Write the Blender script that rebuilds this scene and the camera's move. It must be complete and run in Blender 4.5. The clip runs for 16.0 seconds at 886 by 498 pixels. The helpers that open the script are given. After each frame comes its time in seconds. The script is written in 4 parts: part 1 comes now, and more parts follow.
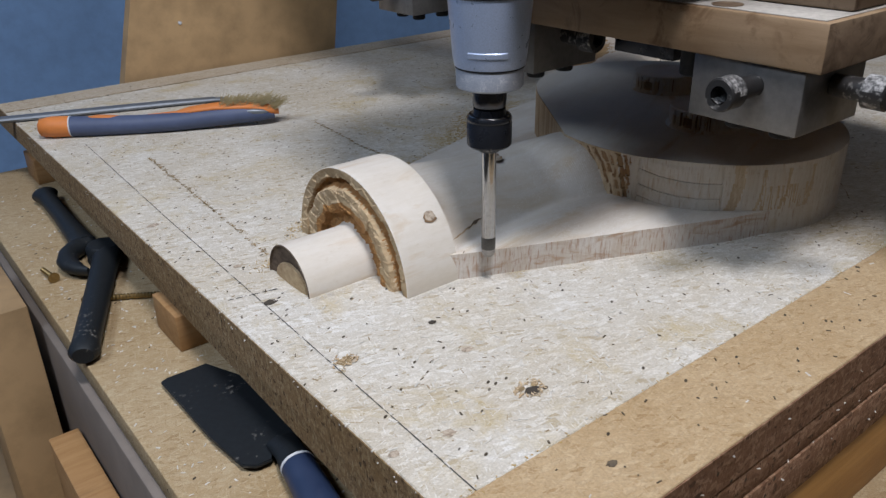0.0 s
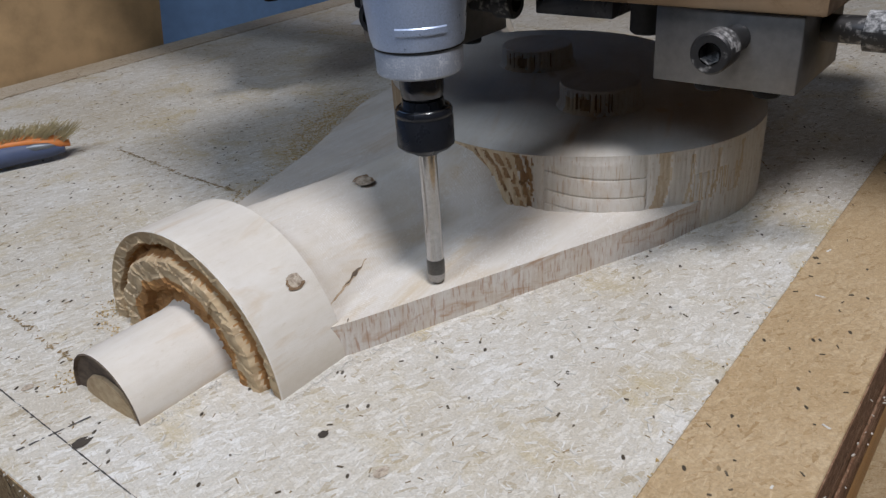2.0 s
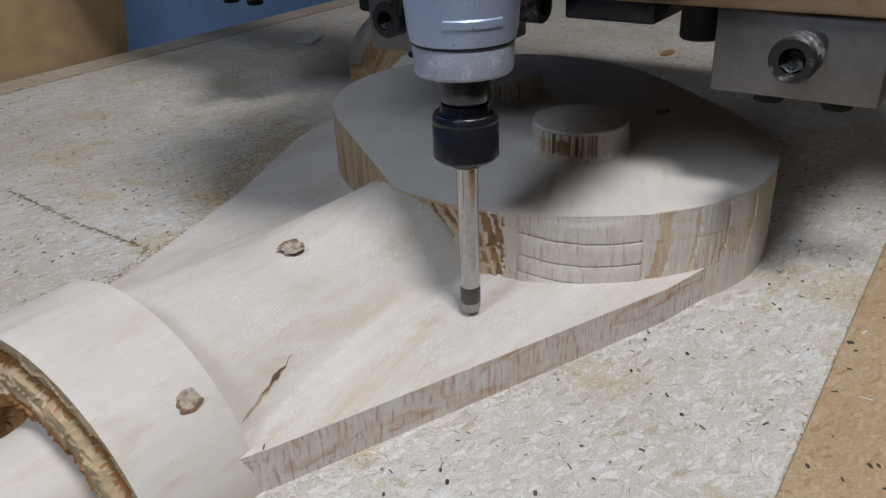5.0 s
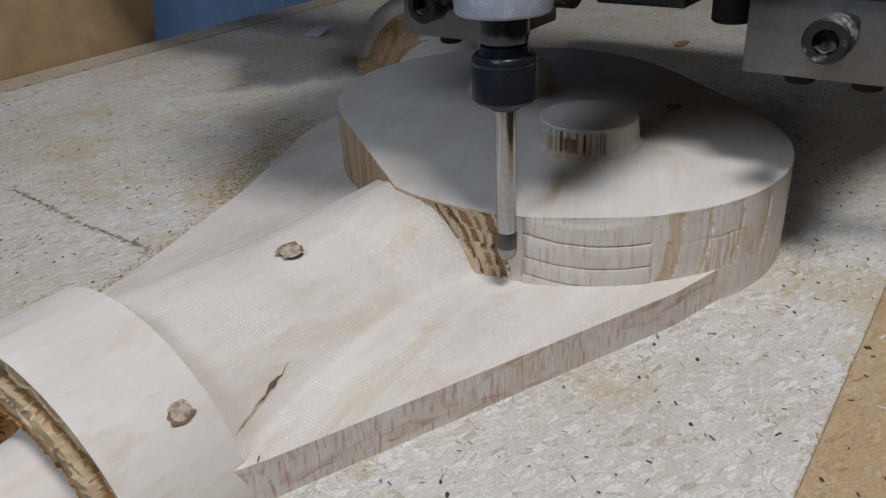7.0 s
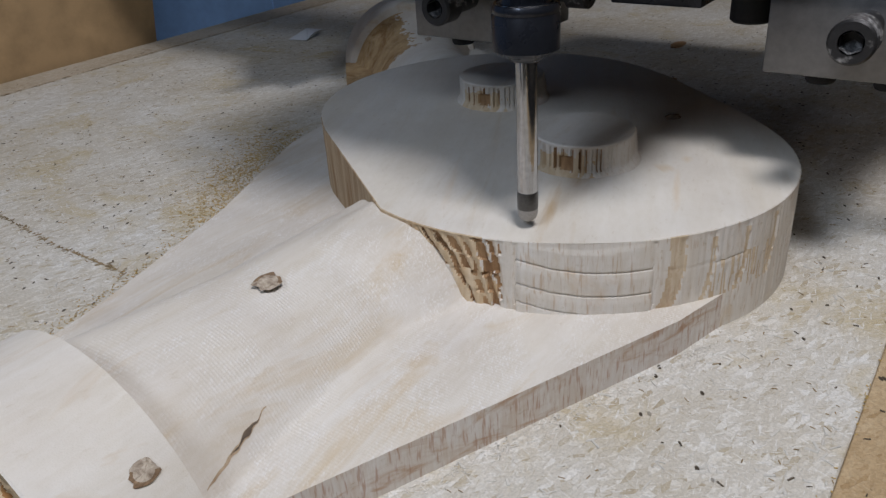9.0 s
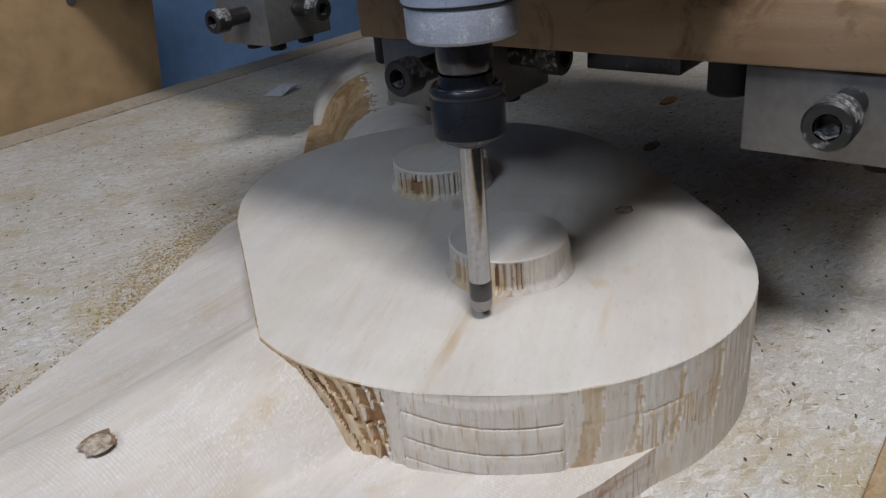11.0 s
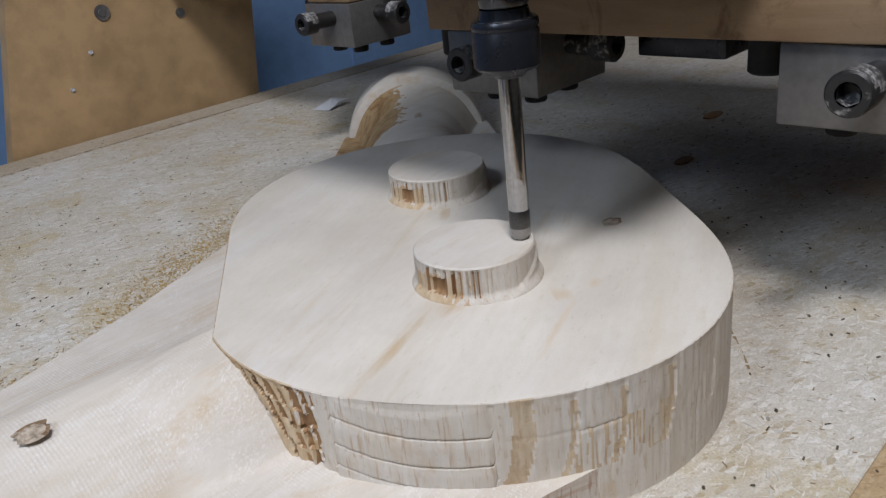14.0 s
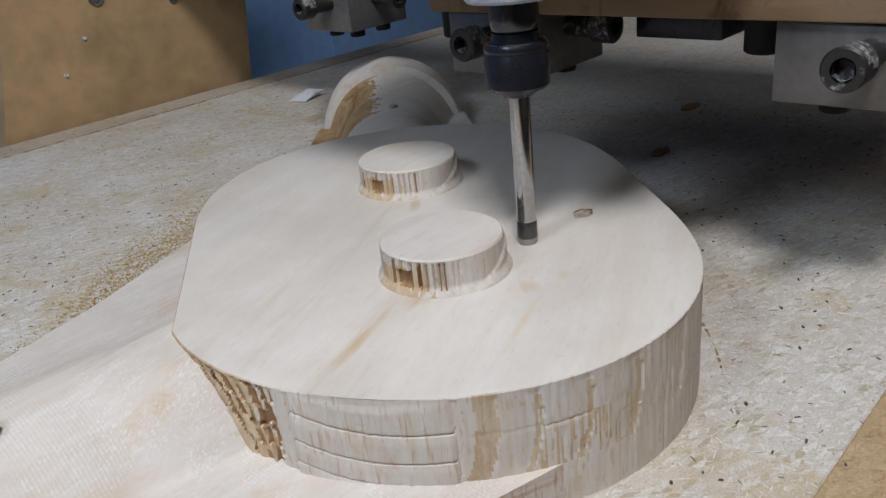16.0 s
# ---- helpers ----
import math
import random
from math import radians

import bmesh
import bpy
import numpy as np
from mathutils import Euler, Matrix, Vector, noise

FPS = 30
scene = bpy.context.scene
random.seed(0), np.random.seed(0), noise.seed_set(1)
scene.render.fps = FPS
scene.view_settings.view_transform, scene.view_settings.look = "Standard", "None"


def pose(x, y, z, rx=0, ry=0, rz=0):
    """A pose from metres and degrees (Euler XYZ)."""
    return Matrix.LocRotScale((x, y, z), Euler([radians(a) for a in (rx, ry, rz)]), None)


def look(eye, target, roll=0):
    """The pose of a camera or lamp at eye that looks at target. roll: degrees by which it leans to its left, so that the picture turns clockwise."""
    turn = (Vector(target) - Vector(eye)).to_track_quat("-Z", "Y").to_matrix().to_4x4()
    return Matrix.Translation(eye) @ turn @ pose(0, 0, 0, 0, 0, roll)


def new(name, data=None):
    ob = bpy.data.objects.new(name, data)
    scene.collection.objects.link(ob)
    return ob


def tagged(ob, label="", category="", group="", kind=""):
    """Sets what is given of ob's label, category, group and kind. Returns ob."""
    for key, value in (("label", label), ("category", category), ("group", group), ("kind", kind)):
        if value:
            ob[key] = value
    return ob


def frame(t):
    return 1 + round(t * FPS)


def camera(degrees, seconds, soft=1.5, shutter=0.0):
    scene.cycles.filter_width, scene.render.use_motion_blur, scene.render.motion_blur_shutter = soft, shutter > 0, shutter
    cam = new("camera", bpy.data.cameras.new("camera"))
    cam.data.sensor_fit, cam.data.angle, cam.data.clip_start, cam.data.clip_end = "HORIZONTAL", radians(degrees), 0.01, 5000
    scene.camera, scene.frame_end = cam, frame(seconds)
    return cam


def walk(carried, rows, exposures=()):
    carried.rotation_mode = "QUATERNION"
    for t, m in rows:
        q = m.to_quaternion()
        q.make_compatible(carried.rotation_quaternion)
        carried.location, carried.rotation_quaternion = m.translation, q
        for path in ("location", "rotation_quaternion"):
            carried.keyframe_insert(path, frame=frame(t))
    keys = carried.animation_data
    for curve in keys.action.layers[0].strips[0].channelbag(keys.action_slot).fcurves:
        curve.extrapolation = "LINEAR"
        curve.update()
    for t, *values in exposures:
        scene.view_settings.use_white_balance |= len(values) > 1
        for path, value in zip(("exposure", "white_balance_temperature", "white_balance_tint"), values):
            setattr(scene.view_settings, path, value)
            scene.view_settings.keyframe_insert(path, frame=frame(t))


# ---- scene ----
cam = camera(58.7, 16.0, soft=1.4)
PATH = [
    (0.0, (-0.17170, -0.40570, 0.23403), (0.10533, -0.05078, 0.01657), -1.15),
    (0.5, (-0.17034, -0.40917, 0.23314), (0.10930, -0.05395, 0.01954), -1.36),
    (1.0, (-0.17020, -0.40610, 0.23522), (0.11576, -0.05486, 0.02340), -1.34),
    (1.5, (-0.14534, -0.36349, 0.23110), (0.15413, -0.02843, 0.01188), -3.40),
    (2.0, (-0.09632, -0.29855, 0.21459), (0.24269, -0.01489, -0.01909), -4.20),
    (2.5, (-0.06565, -0.26777, 0.20567), (0.29038, -0.01079, -0.03350), -3.29),
    (3.0, (-0.03700, -0.25573, 0.20829), (0.32074, -0.00056, -0.03027), -2.36),
    (3.5, (-0.03092, -0.24716, 0.20747), (0.33096, 0.00989, -0.02267), -1.89),
    (4.0, (-0.02878, -0.24348, 0.20391), (0.33305, 0.01609, -0.02348), -2.45),
    (6.5, (-0.01432, -0.24301, 0.19872), (0.34068, 0.02486, -0.02980), -2.87),
    (7.0, (-0.01123, -0.24162, 0.20039), (0.34050, 0.02761, -0.03156), -3.36),
    (7.5, (-0.00790, -0.23855, 0.20266), (0.34201, 0.03099, -0.03168), -3.47),
    (8.0, (-0.00428, -0.23441, 0.20358), (0.34608, 0.03412, -0.03125), -3.42),
    (8.5, (0.00441, -0.23212, 0.20341), (0.35477, 0.03576, -0.03216), -3.73),
    (9.0, (0.01083, -0.23029, 0.20282), (0.36270, 0.03629, -0.03196), -3.88),
    (9.5, (0.01719, -0.23018, 0.20569), (0.36962, 0.03372, -0.03126), -4.02),
    (10.0, (0.03298, -0.22627, 0.21499), (0.38929, 0.03116, -0.02329), -4.51),
    (10.2, (0.04798, -0.22541, 0.21682), (0.40499, 0.03380, -0.01844), -4.76),
    (12.3, (0.13137, -0.26889, 0.19790), (0.44649, 0.06441, -0.00113), -4.77),
    (12.5, (0.12936, -0.26653, 0.19650), (0.44425, 0.06712, -0.00230), -4.79),
    (13.0, (0.12689, -0.26914, 0.20124), (0.43463, 0.06848, -0.00199), -5.91),
    (13.5, (0.13172, -0.27697, 0.20217), (0.43966, 0.06091, -0.00033), -6.91),
    (14.0, (0.13715, -0.27721, 0.19918), (0.44944, 0.05720, -0.00240), -6.84),
    (14.5, (0.14056, -0.27723, 0.19855), (0.45328, 0.05492, -0.00609), -6.96),
    (15.0, (0.14202, -0.27594, 0.19463), (0.45652, 0.05517, -0.00899), -6.66),
    (15.5, (0.14438, -0.27465, 0.19322), (0.46109, 0.05324, -0.01218), -6.47),
    (16.0, (0.14616, -0.27825, 0.19512), (0.46357, 0.04825, -0.01140), -6.42),
]
walk(cam, [(t, look(eye, target, roll)) for t, eye, target, roll in PATH],
     exposures=[(0.0, 0.18), (1.2, 0.13), (2.5, 0.0), (4.0, -0.04), (7.0, -0.18), (10.0, -0.17), (12.5, 0.05), (16.0, 0.01)])

# ---- world and lights ----
world = bpy.data.worlds.new("workshop_air")
scene.world = world
world.use_nodes = True
world.node_tree.nodes["Background"].inputs["Color"].default_value = (0.62, 0.72, 0.9, 1)
world.node_tree.nodes["Background"].inputs["Strength"].default_value = 0.25


def area_lamp(name, eye, target, sx, sy, watts, colour):
    data = bpy.data.lights.new(name, "AREA")
    data.shape, data.size, data.size_y, data.energy, data.color = "RECTANGLE", sx, sy, watts, colour
    ob = new(name, data)
    ob.matrix_world = look(eye, target)
    return ob


area_lamp("workshop_tube_light", (-0.10, -0.56, 1.34), (0.25, -0.05, 0), 0.34, 0.20, 17.2, (0.945, 0.94, 1.0))
area_lamp("window_daylight", (-0.78, -0.06, 1.08), (0.25, -0.05, 0), 0.30, 0.30, 7.2, (0.68, 0.80, 1.0))
area_lamp("front_tube_light", (0.95, -1.15, 1.62), (0.45, -0.10, 0), 1.2, 0.12, 2.0, (0.92, 0.93, 1.0))
# unseen lamp, added to lift the far panel and the blue wall
area_lamp("back_fill_light", (-1.3, 0.35, 1.68), (0.1, 0.5, 0), 0.9, 0.15, 2.3, (0.95, 0.97, 1.0))


# ---- material tools ----
def material(name):
    m = bpy.data.materials.new(name)
    m.use_nodes = True
    return m, m.node_tree.nodes, m.node_tree.links, m.node_tree.nodes["Principled BSDF"]


def coords(nodes, links, scale=(1, 1, 1), rot=(0, 0, 0), kind="Object"):
    tc, mp = nodes.new("ShaderNodeTexCoord"), nodes.new("ShaderNodeMapping")
    mp.vector_type = "TEXTURE"
    mp.inputs["Scale"].default_value = [1 / a for a in scale]
    mp.inputs["Rotation"].default_value = [radians(a) for a in rot]
    links.new(tc.outputs[kind], mp.inputs["Vector"])
    return mp.outputs["Vector"]


def noise_tex(nodes, links, vec, scale, detail=4, rough=0.55, dist=0.0):
    n = nodes.new("ShaderNodeTexNoise")
    n.inputs["Scale"].default_value, n.inputs["Detail"].default_value = scale, detail
    n.inputs["Roughness"].default_value, n.inputs["Distortion"].default_value = rough, dist
    links.new(vec, n.inputs["Vector"])
    return n.outputs["Fac"]


def ramp(nodes, links, fac, *stops):
    r = nodes.new("ShaderNodeValToRGB")
    while len(r.color_ramp.elements) < len(stops):
        r.color_ramp.elements.new(0.5)
    for e, (p, c) in zip(r.color_ramp.elements, stops):
        e.position, e.color = p, (*(c if isinstance(c, tuple) else (c, c, c)), 1)
    links.new(fac, r.inputs["Fac"])
    return r.outputs["Color"]


def mix(nodes, links, fac, a, b, mode="MIX"):
    m = nodes.new("ShaderNodeMix")
    m.data_type, m.blend_type = "RGBA", mode
    for sock, v in ((m.inputs[0], fac), (m.inputs[6], a), (m.inputs[7], b)):
        if isinstance(v, (int, float)):
            sock.default_value = v
        elif isinstance(v, tuple):
            sock.default_value = (*v, 1)
        else:
            links.new(v, sock)
    return m.outputs[2]


def bump(nodes, links, bsdf, height, strength=0.3, distance=0.001):
    b = nodes.new("ShaderNodeBump")
    b.inputs["Strength"].default_value, b.inputs["Distance"].default_value = strength, distance
    links.new(height, b.inputs["Height"])
    links.new(b.outputs["Normal"], bsdf.inputs["Normal"])


def cells(nodes, links, vec, scale, rnd=1.0, feature="F1"):
    v = nodes.new("ShaderNodeTexVoronoi")
    v.feature = feature
    v.inputs["Scale"].default_value, v.inputs["Randomness"].default_value = scale, rnd
    links.new(vec, v.inputs["Vector"])
    return v


def chipboard(name, light, mid, dark, specks=0.06, rough=0.85, stained=0.0):
    """Pressed wood flakes: three layers of stretched cells turned against each other."""
    m, n, l, p = material(name)
    col, hgt = None, None
    for k, (rz, sx, sy) in enumerate(((20, 150, 430), (-48, 175, 520), (95, 150, 420), (150, 165, 540), (-12, 170, 480))):
        v = cells(n, l, coords(n, l, (sx, sy, 420), (0, 0, rz)), 1.0)
        sep = n.new("ShaderNodeSeparateColor")
        l.new(v.outputs["Color"], sep.inputs[0])
        c = ramp(n, l, sep.outputs[0], (0.0, dark), (0.12, mid), (0.55, mid), (1.0, light))
        if col is None:
            col, hgt = c, sep.outputs[1]
        else:
            pick = ramp(n, l, sep.outputs[2], (0.55, 0.0), (0.60, 1.0))
            col = mix(n, l, pick, col, c)
            hgt = mix(n, l, pick, hgt, sep.outputs[1])
    big = noise_tex(n, l, coords(n, l), 9, 5, 0.6)
    col = mix(n, l, 1.0, col, ramp(n, l, big, (0.32, (0.84, 0.78, 0.68)), (0.62, (1.0, 1.0, 1.0))), "MULTIPLY")
    tint = noise_tex(n, l, coords(n, l, (1, 1, 1), (0, 0, 30)), 17, 5, 0.7, 0.8)
    col = mix(n, l, ramp(n, l, tint, (0.52, 0.0), (0.70, stained)), col, (0.48, 0.375, 0.19))
    for rz in (12, 71, 128):
        hair = noise_tex(n, l, coords(n, l, (120, 900, 120), (0, 0, rz)), 1.0, 2, 0.6)
        col = mix(n, l, ramp(n, l, hair, (0.28, 0.8), (0.37, 0.0)), col, dark)
        col = mix(n, l, ramp(n, l, hair, (0.63, 0.0), (0.70, 0.85)), col, light)
    fine = noise_tex(n, l, coords(n, l), 900, 3, 0.7)
    col = mix(n, l, 1.0, col, ramp(n, l, fine, (0.25, 0.72), (0.6, 1.0)), "MULTIPLY")
    v = cells(n, l, coords(n, l, (170, 330, 170), (0, 0, 33)), 1.0)
    sep = n.new("ShaderNodeSeparateColor")
    l.new(v.outputs["Color"], sep.inputs[0])
    rare = ramp(n, l, sep.outputs[0], (specks * 0.5, 1.0), (specks * 0.5 + 0.002, 0.0))
    near = ramp(n, l, v.outputs["Distance"], (0.22, 1.0), (0.30, 0.0))
    spot = mix(n, l, 1.0, rare, near, "MULTIPLY")
    col = mix(n, l, spot, col, (0.06, 0.045, 0.03))
    l.new(col, p.inputs["Base Color"])
    p.inputs["Roughness"].default_value = rough
    p.inputs["Specular IOR Level"].default_value = 0.25
    bump(n, l, p, mix(n, l, 0.35, hgt, fine), 0.8, 0.0010)
    return m


def plain_wood(name, light, dark, grain=(14, 260, 260), rot=(0, 0, 0), rough=0.6, stain=None, marks=0.0, fuzz=0.35, broad_scale=(5, 22, 22), stain_from=0.54, ticks=None, ticked=0.4, streaks=(), tick_colour=(0.40, 0.28, 0.18)):
    m, n, l, p = material(name)
    vec = coords(n, l, grain, rot)
    g = noise_tex(n, l, vec, 1.0, 6, 0.62, 0.4)
    col = ramp(n, l, g, (0.25, dark), (0.62, light))
    broad = noise_tex(n, l, coords(n, l, broad_scale, rot), 1.0, 4, 0.6, 0.8)
    col = mix(n, l, 1.0, col, ramp(n, l, broad, (0.3, (0.93, 0.90, 0.85)), (0.65, (1, 1, 1))), "MULTIPLY")
    if stain:
        s = noise_tex(n, l, coords(n, l, [a * 1.5 for a in broad_scale], rot), 1.0, 5, 0.65, 1.2)
        col = mix(n, l, ramp(n, l, s, (stain_from, 0.0), (stain_from + 0.16, 0.8)), col, stain)
    fine = noise_tex(n, l, coords(n, l), 1400, 2, 0.6)
    pits = noise_tex(n, l, coords(n, l, (140, 420, 420), rot), 1.0, 3, 0.7)
    col = mix(n, l, 1.0, col, ramp(n, l, pits, (0.22, (0.74, 0.66, 0.55) if ticks else (0.88, 0.84, 0.78)), (0.38, (1, 1, 1))), "MULTIPLY")
    patch = noise_tex(n, l, coords(n, l), 16, 3, 0.6)
    col = mix(n, l, 1.0, col, ramp(n, l, patch, (0.35, (0.91, 0.90, 0.90)), (0.6, (1, 1, 1))), "MULTIPLY")
    mottle = noise_tex(n, l, coords(n, l, (150, 330, 330), rot), 1.0, 5, 0.7, 0.3)
    col = mix(n, l, 1.0, col, ramp(n, l, mottle, (0.36, (0.965, 0.96, 0.945)), (0.58, (1.0, 1.0, 1.0))), "MULTIPLY")
    if ticks:
        tk = noise_tex(n, l, coords(n, l, ticks, rot), 1.0, 2, 0.5)
        col = mix(n, l, ramp(n, l, tk, (ticked - 0.06, 0.62), (ticked + 0.07, 0.0)), col, tick_colour)
    for (x0, y0), turn, width, reach, colour in streaks:
        # a long brown streak with frayed edges, lying along the grain
        tc, mp = n.new("ShaderNodeTexCoord"), n.new("ShaderNodeMapping")
        mp.vector_type = "TEXTURE"
        mp.inputs["Location"].default_value = (x0, y0, 0)
        mp.inputs["Rotation"].default_value = (0, 0, radians(turn))
        mp.inputs["Scale"].default_value = (reach, width, 1.0)
        l.new(tc.outputs["Object"], mp.inputs["Vector"])
        flat, dist = n.new("ShaderNodeVectorMath"), n.new("ShaderNodeVectorMath")
        flat.operation, dist.operation = "MULTIPLY", "LENGTH"
        flat.inputs[1].default_value = (1, 1, 0)
        wob = n.new("ShaderNodeMath")
        wob.operation = "ADD"
        l.new(mp.outputs["Vector"], flat.inputs[0])
        l.new(flat.outputs["Vector"], dist.inputs[0])
        l.new(dist.outputs["Value"], wob.inputs[0])
        l.new(noise_tex(n, l, coords(n, l, (40, 260, 1), (0, 0, turn)), 1.0, 4, 0.65, 0.6), wob.inputs[1])
        col = mix(n, l, ramp(n, l, wob.outputs[0], (0.42, 0.80), (0.66, 0.52), (0.84, 0.24), (1.0, 0.0)), col, colour)
    h = mix(n, l, fuzz, g, fine)
    if marks:
        w = n.new("ShaderNodeTexWave")
        w.inputs["Scale"].default_value, w.inputs["Distortion"].default_value = 215, 1.2
        w.inputs["Detail"].default_value = 1
        l.new(coords(n, l, (1, 0.25, 1), (0, 0, 0)), w.inputs["Vector"])
        rough_patch = noise_tex(n, l, coords(n, l, (34, 60, 60), (0, 0, 24)), 1.0, 3, 0.6, 0.5)
        hairs = noise_tex(n, l, coords(n, l, (420, 1100, 900), (0, 0, 24)), 1.0, 3, 0.7)
        worn = ramp(n, l, rough_patch, (0.40, 0.0), (0.62, 1.0))
        h = mix(n, l, mix(n, l, 1.0, (marks, marks, marks), worn, "MULTIPLY"), h, mix(n, l, 1.0, w.outputs["Fac"], ramp(n, l, hairs, (0.35, 0.0), (0.6, 1.0)), "MULTIPLY"))
        col = mix(n, l, mix(n, l, 1.0, worn, ramp(n, l, hairs, (0.50, 0.0), (0.66, 0.55)), "MULTIPLY"), col, (0.78, 0.77, 0.76))
    l.new(col, p.inputs["Base Color"])
    p.inputs["Roughness"].default_value = rough
    p.inputs["Specular IOR Level"].default_value = 0.3
    bump(n, l, p, h, 0.38, 0.0007)
    return m


def metal(name, colour, rough=0.35, metallic=1.0, dust=0.0, scale=300, dust_colour=(0.62, 0.57, 0.5)):
    m, n, l, p = material(name)
    f = noise_tex(n, l, coords(n, l), scale, 4, 0.6)
    b = noise_tex(n, l, coords(n, l), scale / 9, 4, 0.6)
    col = mix(n, l, 1.0, colour, ramp(n, l, f, (0.3, 0.78), (0.7, 1.0)), "MULTIPLY")
    if dust:
        mask = ramp(n, l, mix(n, l, 0.5, f, b), (0.62 - dust * 0.35, 0.0), (0.72 - dust * 0.25, 1.0))
        col = mix(n, l, mask, col, dust_colour)
        l.new(ramp(n, l, mask, (0.0, metallic), (1.0, 0.0)), p.inputs["Metallic"])
        l.new(ramp(n, l, mask, (0.0, rough), (1.0, 0.9)), p.inputs["Roughness"])
    else:
        p.inputs["Metallic"].default_value = metallic
        l.new(ramp(n, l, b, (0.3, max(rough - 0.08, 0.03)), (0.7, rough + 0.1)), p.inputs["Roughness"])
    l.new(col, p.inputs["Base Color"])
    bump(n, l, p, f, 0.12, 0.0003)
    return m


def paint(name, colour, rough=0.5, wear=0.12, scale=60):
    m, n, l, p = material(name)
    f = noise_tex(n, l, coords(n, l), scale, 5, 0.65)
    b = noise_tex(n, l, coords(n, l), scale / 14, 4, 0.6)
    col = mix(n, l, 1.0, colour, ramp(n, l, b, (0.3, 1 - wear), (0.7, 1.0)), "MULTIPLY")
    col = mix(n, l, 1.0, col, ramp(n, l, f, (0.3, 1 - wear * 0.6), (0.6, 1.0)), "MULTIPLY")
    l.new(col, p.inputs["Base Color"])
    l.new(ramp(n, l, f, (0.3, rough), (0.7, min(rough + 0.2, 1.0))), p.inputs["Roughness"])
    bump(n, l, p, f, 0.15, 0.0006)
    return m


M_BOARD = chipboard("surfaced_chipboard", (0.735, 0.715, 0.67), (0.60, 0.565, 0.50), (0.46, 0.40, 0.30), 0.07, stained=0.7)
M_STRIP = chipboard("raw_chipboard", (0.528, 0.4, 0.248), (0.472, 0.344, 0.2), (0.368, 0.248, 0.128), 0.08)
M_EDGE = chipboard("chipboard_edge", (0.36, 0.225, 0.145), (0.225, 0.12, 0.07), (0.09, 0.05, 0.03), 0.12)
M_LEFTEDGE = chipboard("sawn_chipboard_edge", (0.432, 0.32, 0.184), (0.304, 0.2, 0.104), (0.12, 0.072, 0.04), 0.06)
M_SHELF = chipboard("bench_chipboard", (0.48, 0.384, 0.248), (0.416, 0.312, 0.184), (0.32, 0.224, 0.12), 0.06)
M_LIME = plain_wood("milled_limewood", (0.68, 0.645, 0.59), (0.625, 0.575, 0.50), grain=(10, 120, 120), stain=(0.544, 0.416, 0.272))
M_NECK = plain_wood("ribbed_limewood", (0.688, 0.648, 0.592), (0.632, 0.576, 0.496), grain=(10, 120, 120), stain=(0.576, 0.464, 0.32), marks=0.5)
M_TOP = plain_wood("milled_limewood_top", (0.675, 0.64, 0.58), (0.635, 0.59, 0.52), grain=(8, 70, 70), rot=(0, 0, 22), stain=(0.57, 0.48, 0.36), stain_from=0.60, broad_scale=(4, 26, 26),
                   streaks=(((0.290, -0.079), 20, 0.0062, 0.062, (0.47, 0.33, 0.18)), ((0.332, -0.074), 15, 0.011, 0.024, (0.45, 0.31, 0.17)), ((0.360, -0.105), 50, 0.011, 0.013, (0.54, 0.42, 0.28)), ((0.375, -0.110), 22, 0.007, 0.012, (0.56, 0.45, 0.31)),
                            ((0.335, -0.120), 20, 0.004, 0.060, (0.58, 0.47, 0.34)), ((0.300, -0.020), 26, 0.005, 0.075, (0.58, 0.49, 0.38)), ((0.400, 0.000), 40, 0.008, 0.020, (0.48, 0.36, 0.22)), ((0.420, -0.050), 22, 0.005, 0.050, (0.58, 0.49, 0.38))))
M_SIDE = plain_wood("end_grain_wood", (0.64, 0.608, 0.56), (0.56, 0.496, 0.416), grain=(300, 300, 30), rough=0.8, stain=(0.48, 0.344, 0.2), broad_scale=(26, 26, 9), stain_from=0.565, ticks=(760, 760, 130), ticked=0.34)
M_TICKED = plain_wood("ticked_end_grain", (0.64, 0.608, 0.56), (0.568, 0.512, 0.432), grain=(300, 300, 30), rough=0.8, stain=(0.528, 0.4, 0.264), broad_scale=(26, 26, 20), stain_from=0.58, ticks=(820, 820, 75), ticked=0.37)
M_TAN = plain_wood("torn_tan_wood", (0.592, 0.48, 0.336), (0.448, 0.312, 0.176), grain=(260, 260, 40), rough=0.9)
M_FLANGE = plain_wood("flange_edge_wood", (0.64, 0.608, 0.568), (0.544, 0.456, 0.376), grain=(500, 500, 60), rough=0.8, stain=(0.4, 0.248, 0.144), broad_scale=(20, 20, 60), stain_from=0.51, ticks=(900, 900, 110), ticked=0.385, tick_colour=(0.34, 0.185, 0.11))
M_BAND = plain_wood("tan_band_wood", (0.575, 0.48, 0.355), (0.455, 0.335, 0.21), grain=(300, 300, 30), rough=0.85, stain=(0.39, 0.26, 0.14), broad_scale=(30, 30, 40), stain_from=0.52, ticks=(700, 700, 120), ticked=0.36)
M_ARMSTAIN = plain_wood("stained_torn_wood", (0.52, 0.37, 0.20), (0.36, 0.22, 0.10), grain=(120, 120, 60), rough=0.85, stain=(0.24, 0.125, 0.045), broad_scale=(28, 28, 28), stain_from=0.48, ticks=(400, 400, 100), ticked=0.36)
M_BACKSTRIP = chipboard("dusty_chipboard", (0.576, 0.512, 0.416), (0.504, 0.432, 0.336), (0.368, 0.288, 0.2), 0.08)
